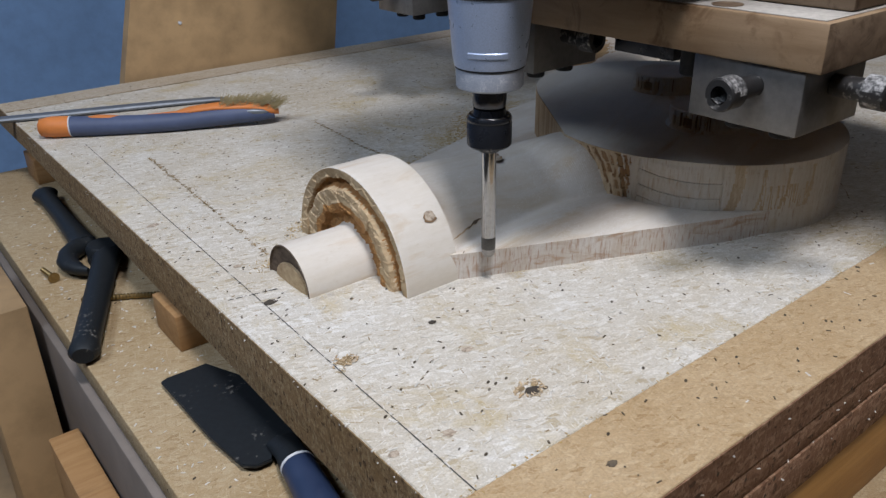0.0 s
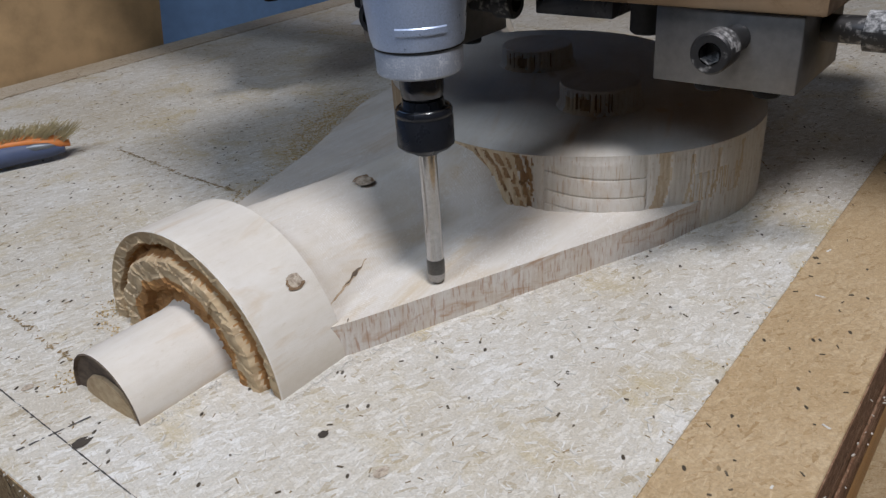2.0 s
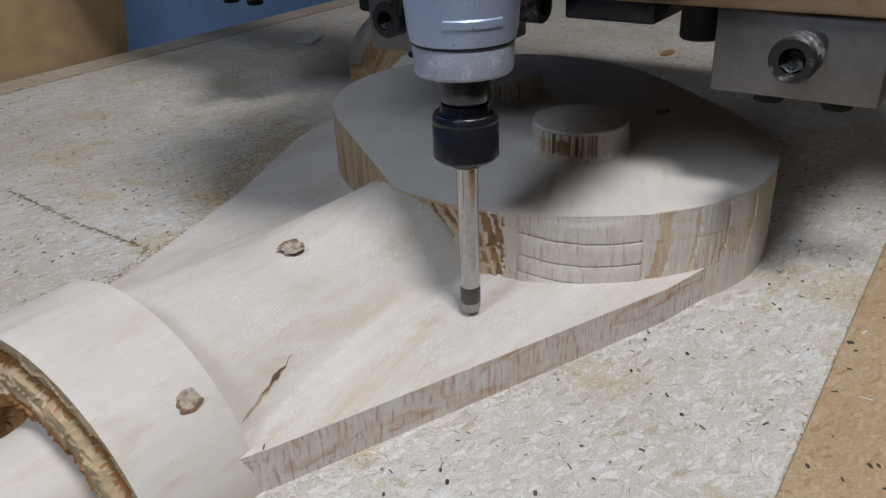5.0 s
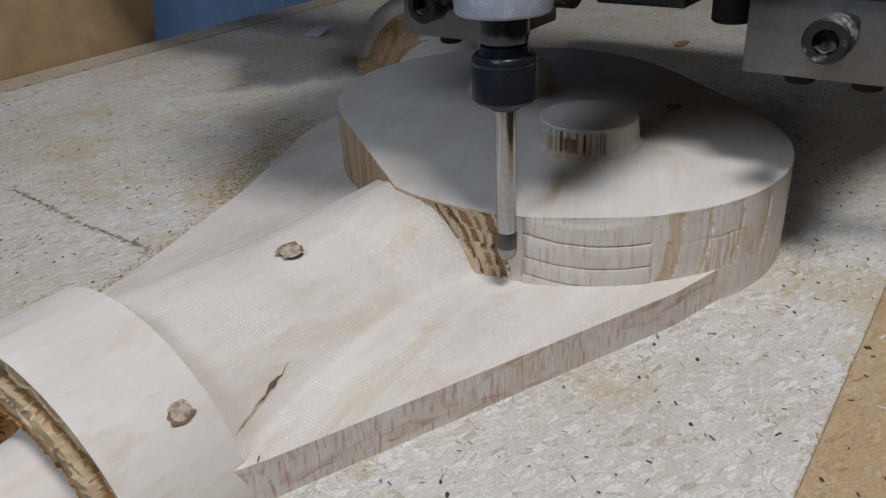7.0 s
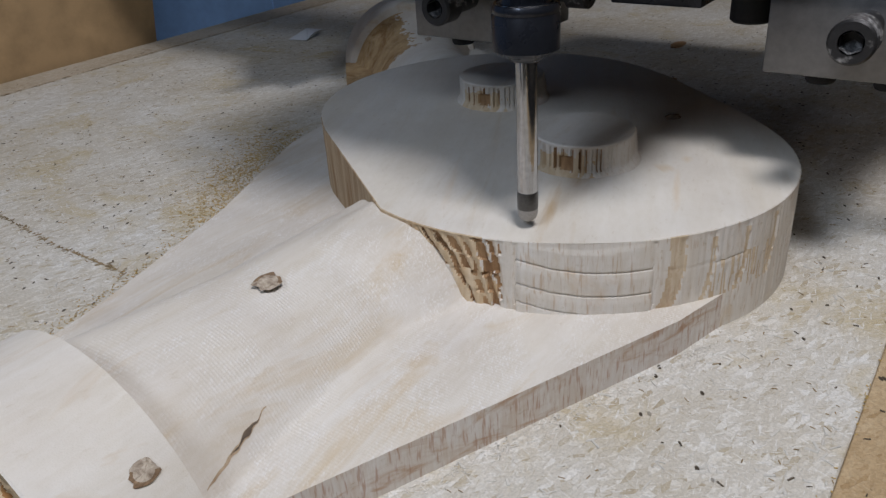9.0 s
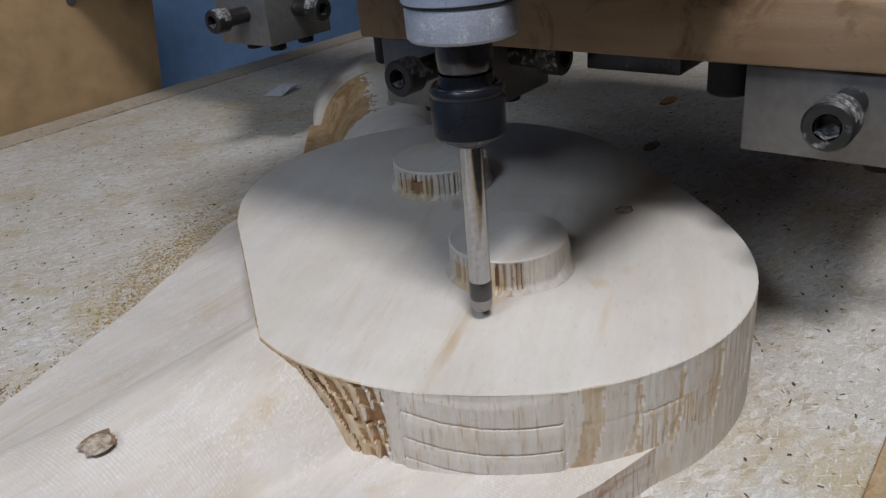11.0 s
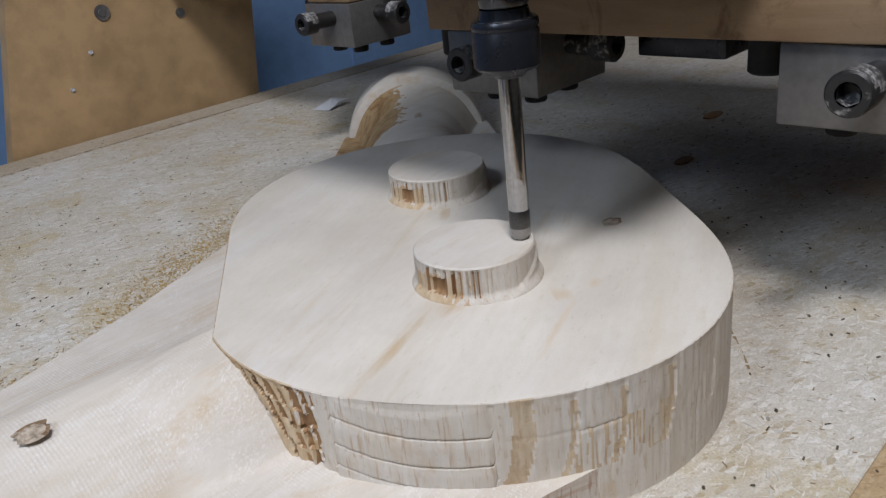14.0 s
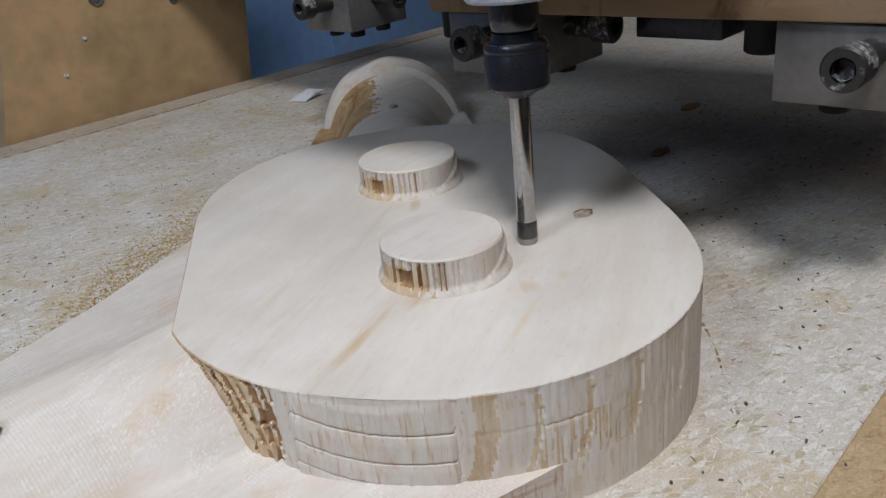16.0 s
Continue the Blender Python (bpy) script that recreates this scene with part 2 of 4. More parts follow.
M_TORN = plain_wood("torn_brown_wood", (0.38, 0.235, 0.12), (0.17, 0.085, 0.04), grain=(200, 200, 50), rough=0.9)
M_WALLBROWN = plain_wood("streaked_shaded_brown_wood", (0.528, 0.416, 0.28), (0.288, 0.176, 0.088), grain=(380, 380, 14), rough=0.85, stain=(0.272, 0.152, 0.064), broad_scale=(40, 40, 6), stain_from=0.48)
M_RECESS = plain_wood("orange_brown_wood", (0.42, 0.225, 0.085), (0.22, 0.10, 0.035), grain=(160, 160, 160), rough=0.9)
M_FACE = plain_wood("rough_face_wood", (0.50, 0.385, 0.24), (0.33, 0.225, 0.125), grain=(90, 160, 260), rough=0.9)
M_CUTEND = plain_wood("grey_cut_end", (0.16, 0.12, 0.088), (0.072, 0.052, 0.04), grain=(90, 160, 260), rough=0.9)
M_HOLE = plain_wood("rough_plug", (0.528, 0.456, 0.368), (0.128, 0.08, 0.048), grain=(420, 420, 420), rough=0.95, fuzz=0.6)
M_HOLESHADE = plain_wood("shaded_hole_rim", (0.272, 0.184, 0.112), (0.096, 0.056, 0.032), grain=(420, 420, 420), rough=0.95)
M_SPLIT = plain_wood("split_brown", (0.528, 0.416, 0.288), (0.32, 0.216, 0.128), grain=(220, 220, 220), rough=0.9)
M_DARK = paint("dark_hole", (0.06, 0.048, 0.036), 0.9, 0.3, 500)
M_LINE = paint("pencil_line", (0.08, 0.072, 0.068), 0.8, 0.3, 800)
M_BATTEN = plain_wood("pine_batten", (0.42, 0.25, 0.115), (0.31, 0.165, 0.065), grain=(12, 160, 160), rough=0.55, stain=(0.22, 0.12, 0.05), stain_from=0.58)
M_PANEL = paint("varnished_hardboard", (0.512, 0.34, 0.172), 0.55, 0.45, 30)
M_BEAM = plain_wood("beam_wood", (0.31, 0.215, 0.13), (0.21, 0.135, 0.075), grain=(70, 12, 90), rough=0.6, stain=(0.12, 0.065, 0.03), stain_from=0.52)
M_ORANGEWOOD = plain_wood("varnished_batten", (0.47, 0.25, 0.075), (0.33, 0.155, 0.04), grain=(12, 160, 160), rough=0.4)
# beam end and upright block: real stains, plus shade darkened into the colour
M_BEAMEND = plain_wood("stained_shaded_wood", (0.2, 0.144, 0.096), (0.12, 0.08, 0.052), grain=(60, 12, 90), rough=0.7, stain=(0.064, 0.04, 0.024), stain_from=0.53, broad_scale=(30, 30, 30))
M_ALU = metal("aluminium", (0.205, 0.198, 0.19), 0.38, 0.6, 0.0, 220)
M_SILVER = metal("silver_housing", (0.41, 0.49, 0.655), 0.33, 0.35, 0.0, 1300)
M_RING = metal("dusty_ring", (0.36, 0.39, 0.45), 0.6, 0.4, 0.28, 1400, (0.46, 0.47, 0.50))
M_BLACK = metal("black_oxide", (0.024, 0.0264, 0.0336), 0.27, 0.5, 0.0, 400)
M_SCREW = metal("dusty_screw_steel", (0.048, 0.0464, 0.0464), 0.45, 0.6, 0.12, 260, (0.4, 0.384, 0.36))
M_SCREWDUST = metal("dust_caked_steel", (0.08, 0.08, 0.08), 0.6, 0.4, 0.50, 520, (0.368, 0.36, 0.352))
M_DARKSTEEL = metal("dark_steel", (0.08, 0.084, 0.096), 0.22, 0.9, 0.0, 400)
M_CHROME = metal("ground_steel", (0.464, 0.464, 0.472), 0.10, 1.0, 0.0, 500)
M_TIP = metal("dusty_cutter", (0.368, 0.352, 0.336), 0.4, 0.6, 0.0, 900)
M_FLUTE = metal("worn_cutter", (0.128, 0.124, 0.12), 0.4, 0.9, 0.0, 900)
M_WALL = paint("blue_wall_paint", (0.19, 0.33, 0.57), 0.7, 0.25, 40)
M_GREYWOOD = paint("grey_frame_board", (0.208, 0.176, 0.152), 0.7, 0.35, 50)
M_ORANGE = paint("orange_grip", (0.64, 0.208, 0.048), 0.5, 0.15, 200)
M_NAVY = paint("slate_blue_grip", (0.072, 0.096, 0.176), 0.5, 0.25, 200)
M_BRISTLE = paint("brass_bristle", (0.4, 0.32, 0.16), 0.6, 0.4, 900)
M_STEEL = metal("grey_bar_steel", (0.264, 0.288, 0.32), 0.5, 0.8, 0.1, 150)
M_IRON = metal("black_iron", (0.024, 0.0288, 0.0336), 0.5, 0.5, 0.03, 260, (0.24, 0.224, 0.2))
M_BRASS = metal("zinc_yellow_screw", (0.36, 0.256, 0.112), 0.4, 0.9, 0.1, 400)
M_PAPER = paint("white_scrap", (0.6, 0.616, 0.64), 0.8, 0.1, 90)
M_DUSTTOP = paint("pale_dust", (0.48, 0.448, 0.4), 0.95, 0.4, 300)
M_DUST = paint("saw_dust", (0.54, 0.37, 0.13), 0.95, 0.3, 900)
M_SHAVING = paint("pale_shaving", (0.704, 0.664, 0.592), 0.9, 0.3, 500)
M_SPECK = paint("dark_chip", (0.136, 0.104, 0.068), 0.9, 0.4, 500)
M_NAVYHANDLE = paint("dark_blue_handle", (0.024, 0.04, 0.088), 0.35, 0.2, 90)
M_PLASTER = paint("cream_plaster", (0.52, 0.45, 0.36), 0.9, 0.15, 20)
M_FOOT = paint("black_rubber", (0.014, 0.014, 0.015), 0.7, 0.2, 300)
M_WHITE = paint("ceiling_grey", (0.288, 0.28, 0.272), 0.9, 0.1, 20)
M_CONCRETE = paint("concrete_floor", (0.224, 0.216, 0.208), 0.85, 0.3, 30)


# ---- mesh tools ----
def link(name, bm, mat, parent=None, label="", smooth=35, pose_m=None):
    me = bpy.data.meshes.new(name)
    bmesh.ops.recalc_face_normals(bm, faces=bm.faces)
    bm.to_mesh(me)
    bm.free()
    for mt in (mat if isinstance(mat, (list, tuple)) else [mat]):
        me.materials.append(mt)
    if smooth:
        me.shade_smooth()
        me.set_sharp_from_angle(angle=radians(smooth))
    ob = new(name, me)
    if parent is not None:
        ob.parent = parent
    if pose_m is not None:
        ob.matrix_local = pose_m
    if label:
        ob["label"] = label
    return ob


def part(name, bm, mat, parent, label="", smooth=35, pose_m=None):
    return link(name, bm, mat, parent, label, smooth, pose_m)


def empty(name, m=None):
    ob = new(name)
    ob.empty_display_size = 0.01
    if m is not None:
        ob.matrix_world = m
    return ob


def box(x0, x1, y0, y1, z0, z1, bev=0.0, seg=2, bm=None):
    own = bm is None
    b = bmesh.new() if own else bm
    vs = bmesh.ops.create_cube(b, size=1.0, matrix=Matrix.LocRotScale(((x0 + x1) / 2, (y0 + y1) / 2, (z0 + z1) / 2), None, (x1 - x0, y1 - y0, z1 - z0)))["verts"]
    if bev:
        es = {e for v in vs for e in v.link_edges}
        bmesh.ops.bevel(b, geom=list(es), offset=bev, segments=seg, affect="EDGES", profile=0.5)
    return b


def lathe(profile, seg=48, bm=None, m=Matrix(), half=False):
    """Turns (radius, height) pairs about z; half makes the arch over x only."""
    b = bmesh.new() if bm is None else bm
    n = seg + 1 if half else seg
    rings = []
    for r, h in profile:
        if r < 1e-6:
            rings.append([b.verts.new(m @ Vector((0, 0, h)))])
        else:
            rings.append([b.verts.new(m @ Vector((r * math.cos((math.pi if half else 2 * math.pi) * k / seg), r * math.sin((math.pi if half else 2 * math.pi) * k / seg), h))) for k in range(n)])
    for a, c in zip(rings, rings[1:]):
        for k in range(seg):
            q = [a[k % len(a)], a[(k + 1) % len(a)], c[(k + 1) % len(c)], c[k % len(c)]]
            q = list(dict.fromkeys(q))
            if len(q) > 2:
                b.faces.new(q)
    return b


def ngon_prism(outline, z0, z1, bm=None):
    b = bmesh.new() if bm is None else bm
    lo = [b.verts.new((x, y, z0)) for x, y in outline]
    hi = [b.verts.new((x, y, z1)) for x, y in outline]
    b.faces.new(hi)
    b.faces.new(lo[::-1])
    for k in range(len(lo)):
        j = (k + 1) % len(lo)
        b.faces.new((lo[k], lo[j], hi[j], hi[k]))
    return b


def smooth01(a, b, x):
    t = min(max((x - a) / (b - a), 0.0), 1.0)
    return t * t * (3 - 2 * t)


def lerp_table(table, x):
    for (x0, y0), (x1, y1) in zip(table, table[1:]):
        if x <= x1:
            t = max((x - x0) / (x1 - x0), 0.0)
            return y0 + (y1 - y0) * t
    return table[-1][1]


def smooth_max(a, b, k):
    h = max(k - abs(a - b), 0.0) / k
    return max(a, b) + h * h * k * 0.25


# ---- room ----
def build_room():
    tagged(link("floor", box(-3, 4.5, -3, 2, -0.95, -0.90), M_CONCRETE), "worn grey concrete workshop floor", "floor", kind="structure")
    tagged(link("ceiling", box(-3, 4.5, -3, 2, 1.75, 1.80), M_WHITE), "plain grey workshop ceiling", "ceiling", kind="structure")
    north = box(-3, 4.5, 1.15, 1.25, -0.9, 1.75)
    box(1.262, 1.266, 1.147, 1.152, -0.9, 1.75, bm=north)
    tagged(link("wall_north", north, M_WALL), "blue painted workshop wall behind the router", "wall", kind="structure")
    # the other three walls stay unseen; cream so their bounce warms the shade
    tagged(link("wall_east", box(4.4, 4.5, -3, 1.15, -0.9, 1.75), M_PLASTER), "unseen workshop wall, cream to warm the bounced light", "wall", kind="structure")
    tagged(link("wall_south", box(-3, 4.5, -3.1, -3, -0.9, 1.75), M_PLASTER), "unseen workshop wall, cream to warm the bounced light", "wall", kind="structure")
    tagged(link("wall_west", box(-3.1, -3, -3, 1.15, -0.9, 1.75), M_PLASTER), "unseen workshop wall, cream to warm the bounced light", "wall", kind="structure")


build_room()

# ---- bench and spoilboard ----
X0, X1, Y0, Y1 = -0.026, 1.70, -0.2656, 0.605
SHELF = -0.070


def build_bench():
    bench = tagged(empty("bench", Matrix.Translation((0, 0, -0.9))), "chipboard bench top on a grey frame, strewn with tools", "workbench")

    def bpart(name, bm, mat, label=""):
        ob = part(name, bm, mat, bench, label)
        ob.matrix_parent_inverse = bench.matrix_world.inverted()
        return ob
    bpart("bench_top", box(-0.086, 1.76, -0.255, 0.578, SHELF - 0.018, SHELF, 0.001), M_SHELF)
    bpart("side_rail", box(-0.092, -0.074, -0.27, 0.578, SHELF - 0.165, SHELF - 0.0185, 0.002), M_GREYWOOD, "grey weathered side rail")
    bpart("ledge", box(-0.07, 1.76, -0.42, -0.24, -0.150, -0.132, 0.001), M_SHELF)
    for x, y in ((-0.105, 0.30), (1.7, 0.54), (1.7, -0.22)):
        bpart("leg", box(x - 0.03, x + 0.03, y - 0.03, y + 0.03, -0.9, SHELF - 0.132, 0.002), M_BATTEN)
    return bench


build_bench()


def build_spoilboard():
    sb = tagged(empty("spoilboard", Matrix.Translation((0, 0, SHELF))), "surfaced chipboard spoilboard with pencil lines and screw holes", "work board")

    def bpart(name, bm, mat, label=""):
        ob = part(name, bm, mat, sb, label)
        ob.matrix_parent_inverse = sb.matrix_world.inverted()
        return ob
    bpart("surfaced_panel", box(X0, X1, -0.2144, 0.560, -0.0235, 0.0, 0.0006, 1), [M_BOARD])
    bpart("raw_strip", box(X0, X1, Y0, -0.2146, -0.0235, 0.0006, 0.0005, 1), M_STRIP, "raw tan chipboard strip along the front")
    bpart("raw_strip", box(X0, X1, 0.5602, Y1, -0.0235, 0.0006, 0.0005, 1), M_BACKSTRIP, "dusty tan chipboard strip along the back")
    for y in (0.083, 0.508):
        bpart("batten", box(-0.0200 if y > 0.3 else -0.0290, X1 - 0.03, y - 0.004, y + 0.041, SHELF, -0.0417, 0.001), M_BATTEN)
    bpart("lower_panel", ngon_prism([(-0.0278, -0.2478), (X1, -0.2478), (X1, 0.604), (-0.0155, 0.604)], -0.0415, -0.0238), M_LEFTEDGE, "second chipboard layer under the top")
    bpart("front_fascia", box(-0.0270, X1, Y0, -0.2480, -0.0420, -0.0240, 0.0008), M_EDGE, "dark brown chipped chipboard fascia")
    bpart("front_fascia", box(0.02, X1, Y0 - 0.001, -0.2480, -0.0690, -0.0425, 0.0008), M_EDGE, "dark brown chipped chipboard fascia")
    bpart("front_batten", box(0.02, X1, -0.2640, -0.2560, -0.1318, -0.0695, 0.0008), M_ORANGEWOOD, "orange brown batten")
    bpart("edge_face", box(X0 - 0.0006, X0, -0.2650, 0.604, -0.0233, -0.0006, 0.0002, 1), M_LEFTEDGE, "sawn brown chipboard edge")
    bpart("edge_face", box(X0, X1, Y0 - 0.0006, Y0, -0.0233, -0.0002, 0.0002, 1), M_EDGE)
    return sb


build_spoilboard()

# ---- the carved workpiece ----
FLANGE, TOP, BOSS = 0.0176, 0.0510, 0.0664
CX, CY = 0.380, -0.005


def rim(a):
    """Outline radius of the body at the angle a."""
    r = (0.139 + 0.014 * math.cos(a) - 0.007 * math.sin(a) - 0.0059 * math.cos(2 * a) + 0.0217 * math.sin(2 * a)
            + 0.0027 * math.sin(3 * a) + 0.0028 * math.cos(4 * a))
    turn = (math.degrees(a) % 360) - 145
    return min(r, 0.0985 / math.cos(radians(turn))) if -40 < turn < 42 else r


def slits(u, seed, wide=0.24):
    """0 to 1: how deep the torn fibres lie at u, one gouge for each whole number."""
    k = math.floor(u)
    f = u - k
    rnd = random.Random(k * 31 + int(seed * 17))
    w = wide * rnd.uniform(0.35, 1.35)
    mid = rnd.uniform(w, 1 - w)
    return rnd.uniform(0.45, 1.0) * (1 - smooth01(w * 0.5, w, abs(f - mid)))


TIERS = (0.0400, 0.0289, 0.0203)
SCALLOPS = (-126.6, -123.4, -118.2, -111.5, -104.0, -94.0)


def scallop(deg, z):
    """Which rounded scale of the side lies here, and how far across it: (number, 0 to 1)."""
    d = deg - 1.8 * (1 - ((z - 0.040) / 0.024) ** 2) + 0.25 * noise.noise((z * 160, deg * 0.3, 4))
    for k, (a, b) in enumerate(zip(SCALLOPS, SCALLOPS[1:])):
        if a <= d < b:
            return k, (d - a) / (b - a)
    return -1, 0.0


def torn_from(z):
    """The angle at which the torn fibres begin, leaning towards the flange."""
    return lerp_table(((0.0170, -157.0), (0.0340, -159.8), (0.0345, -161.5), (0.0440, -165.0), (0.0490, -168.0), (0.0510, -176.0)), z)


def build_body(parent):
    bm = bmesh.new()
    n = 1200
    levels = sorted([0.0, 0.0090, 0.0170] + [0.0176 + 0.0008 * k for k in range(42)] + [0.0507, TOP] + [e + d for e in TIERS for d in (-0.00055, -0.0002, 0.0001, 0.00035)])
    rings, slit_shade = [], []
    for z in levels:
        ring, mask = [], []
        for k in range(n):
            a = 2 * math.pi * k / n
            deg = (math.degrees(a) + 180) % 360 - 180
            r = rim(a)
            dark = sag = 0.0
            step = smooth01(-148.5, -148.1, deg) * (1 - smooth01(-126.9, -126.5, deg))
            if step and z > 0.0172:
                # three tiers, each bulging a little over the one below, with bowed edges
                across = min(max((deg + 148) / 21.5, 0), 1)
                bow = math.sin(math.pi * across)
                sag = step * lerp_table(((0, -0.0022), (0.25, 0.0012), (0.5, 0.0030), (0.75, 0.0034), (1, 0.0028)), across) * smooth01(0.0176, 0.0195, z) * smooth01(0.0500, 0.0430, z)
                for edge in TIERS:
                    r += step * 0.0005 * smooth01(edge, edge - 0.0040, z)
                    r -= step * 0.0008 * math.exp(-((z - edge) / 0.0003) ** 2)
                top = 0.0495 - 0.0018 * bow
                r -= step * 0.0007 * smooth01(top - 0.0003, top + 0.0003, z) * bow
            r -= 0.0007 * (math.exp(-((deg + 148.3) / 0.3) ** 2) + math.exp(-((deg + 126.7) / 0.3) ** 2)) * (0.02 < z < 0.0503)
            torn = smooth01(torn_from(z) - 0.6, torn_from(z) + 0.6, deg) * (1 - smooth01(-151.0, -150.0, deg))
            if torn and 0.0172 < z:
                # columns of pockets, each with a pale lip above it, leaning towards the neck
                upper = z > 0.0342 + 0.0006 * noise.noise((deg * 0.5, 0, 7))
                base = 0.0342 if upper else 0.0176
                lean = 1.0 + 3.4 * smooth01(-153, -165, deg)
                u = (deg + lean * (z - base) / 0.0166) / 2.0 + (0.0 if upper else 0.35)
                rnd = random.Random(math.floor(u) * 7 + upper)
                shelf = (z - base) / 0.0166 * 2.0 + rnd.random()
                drop = shelf - math.floor(shelf)
                s = slits(u + 0.22 * math.floor(shelf), 2.0 if upper else 9.0, 0.42) * (1.0 - 0.55 * drop) * smooth01(0.0506, 0.0490, z)
                r -= torn * (0.0024 * s + 0.0005 * (not upper) + 0.0004 * noise.noise((deg * 0.9, z * 240, 2)))
                dark = torn * s
            r += 0.00035 * noise.noise((deg * 1.6, z * 40, 3)) * smooth01(0, 0.01, z)
            k_s, f_s = scallop(deg, z)
            if k_s >= 0 and z > 0.0172:
                r -= 0.0006 * f_s ** 2 * smooth01(0.0505, 0.0480, z) * smooth01(0.0172, 0.022, z)
                r -= 0.00035 * (k_s < 3) * math.exp(-((z - 0.0355 + 0.0006 * k_s) / 0.0004) ** 2)
            chip = smooth01(-122, -114, deg) * (1 - smooth01(-72, -60, deg)) * smooth01(0.041, 0.033, z)
            if chip:
                r -= 0.0007 * chip * max(noise.noise((deg * 2.2, z * 130, 6)), 0)
            if z == TOP:
                r = rim(a) - 0.0005
            ring.append(bm.verts.new((CX + r * math.cos(a), CY + r * math.sin(a), z - sag)))
            mask.append(dark)
        rings.append(ring)
        slit_shade.append(mask)
    for i, (a, c) in enumerate(zip(rings, rings[1:])):
        for k in range(n):
            j = (k + 1) % n
            f = bm.faces.new((a[k], a[j], c[j], c[k]))
            deg = (math.degrees(2 * math.pi * (k + 0.5) / n) + 180) % 360 - 180
            z = levels[i]
            k_s, f_s = scallop(deg, z)
            ragged = 0.12 * noise.noise((deg * 3.0, z * 90, 5))
            if torn_from(z) - 0.8 < deg < -150.2 and i > 2:
                # deep slits take dark torn wood: brown fibres with the gap's shade in the colour
                d = (slit_shade[i][k] + slit_shade[i][j] + slit_shade[i + 1][j] + slit_shade[i + 1][k]) / 4
                pale = -154.0 if z > 0.034 else -152.0
                f.material_index = 2 if d > 0.30 else 5 if deg < pale + 2.5 * noise.noise((deg, z * 200, 1)) else 1
            elif z > 0.0455 and (deg > 176 or deg < torn_from(z)):
                f.material_index = 5 if noise.noise((deg * 1.2, z * 300, 6)) > -0.25 else 2
            elif z > 0.0172 and k_s < 4 and (k_s == 0 and f_s > 0.15 + 1.5 * ragged or k_s > 0 and f_s > 0.86 + ragged and z < 0.047 or k_s > 1 and z < 0.0345 and noise.noise((deg * 2.6, z * 45, 8)) > 0.12):
                f.material_index = 6
            else:
                # index 3: brown streaks, also darkened because this side faces away from the lamps
                f.material_index = 3 if (deg > 108 or deg < -175) else 4 if -148 < deg < -127 else 1
    bm.faces.new(rings[-1]).material_index = 7
    part("body", bm, [M_LIME, M_SIDE, M_TORN, M_WALLBROWN, M_TICKED, M_TAN, M_BAND, M_TOP], parent, "thick rounded body with stepped and torn sides", 40)


def near_edge(x):
    return lerp_table(((0.098, -0.0600), (0.112, -0.0675), (0.285, -0.143), (0.335, -0.1570)), x)


def far_edge(x):
    return lerp_table(((0.098, 0.060), (0.112, 0.100), (0.18, 0.114), (0.285, 0.146), (0.39, 0.192), (0.46, 0.204)), x)


def grid_surface(nx, ny, place, bm=None):
    bm = bmesh.new() if bm is None else bm
    vs = [[bm.verts.new(place(i / nx, j / ny)) for j in range(ny + 1)] for i in range(nx + 1)]
    for i in range(nx):
        for j in range(ny):
            bm.faces.new((vs[i][j], vs[i + 1][j], vs[i + 1][j + 1], vs[i][j + 1]))
    return bm, vs


def skirt(bm, line, mat_index=1):
    low = [bm.verts.new((v.co.x, v.co.y, 0.0)) for v in line]
    for a, b, c, d in zip(line, line[1:], low[1:], low):
        bm.faces.new((a, b, c, d)).material_index = mat_index


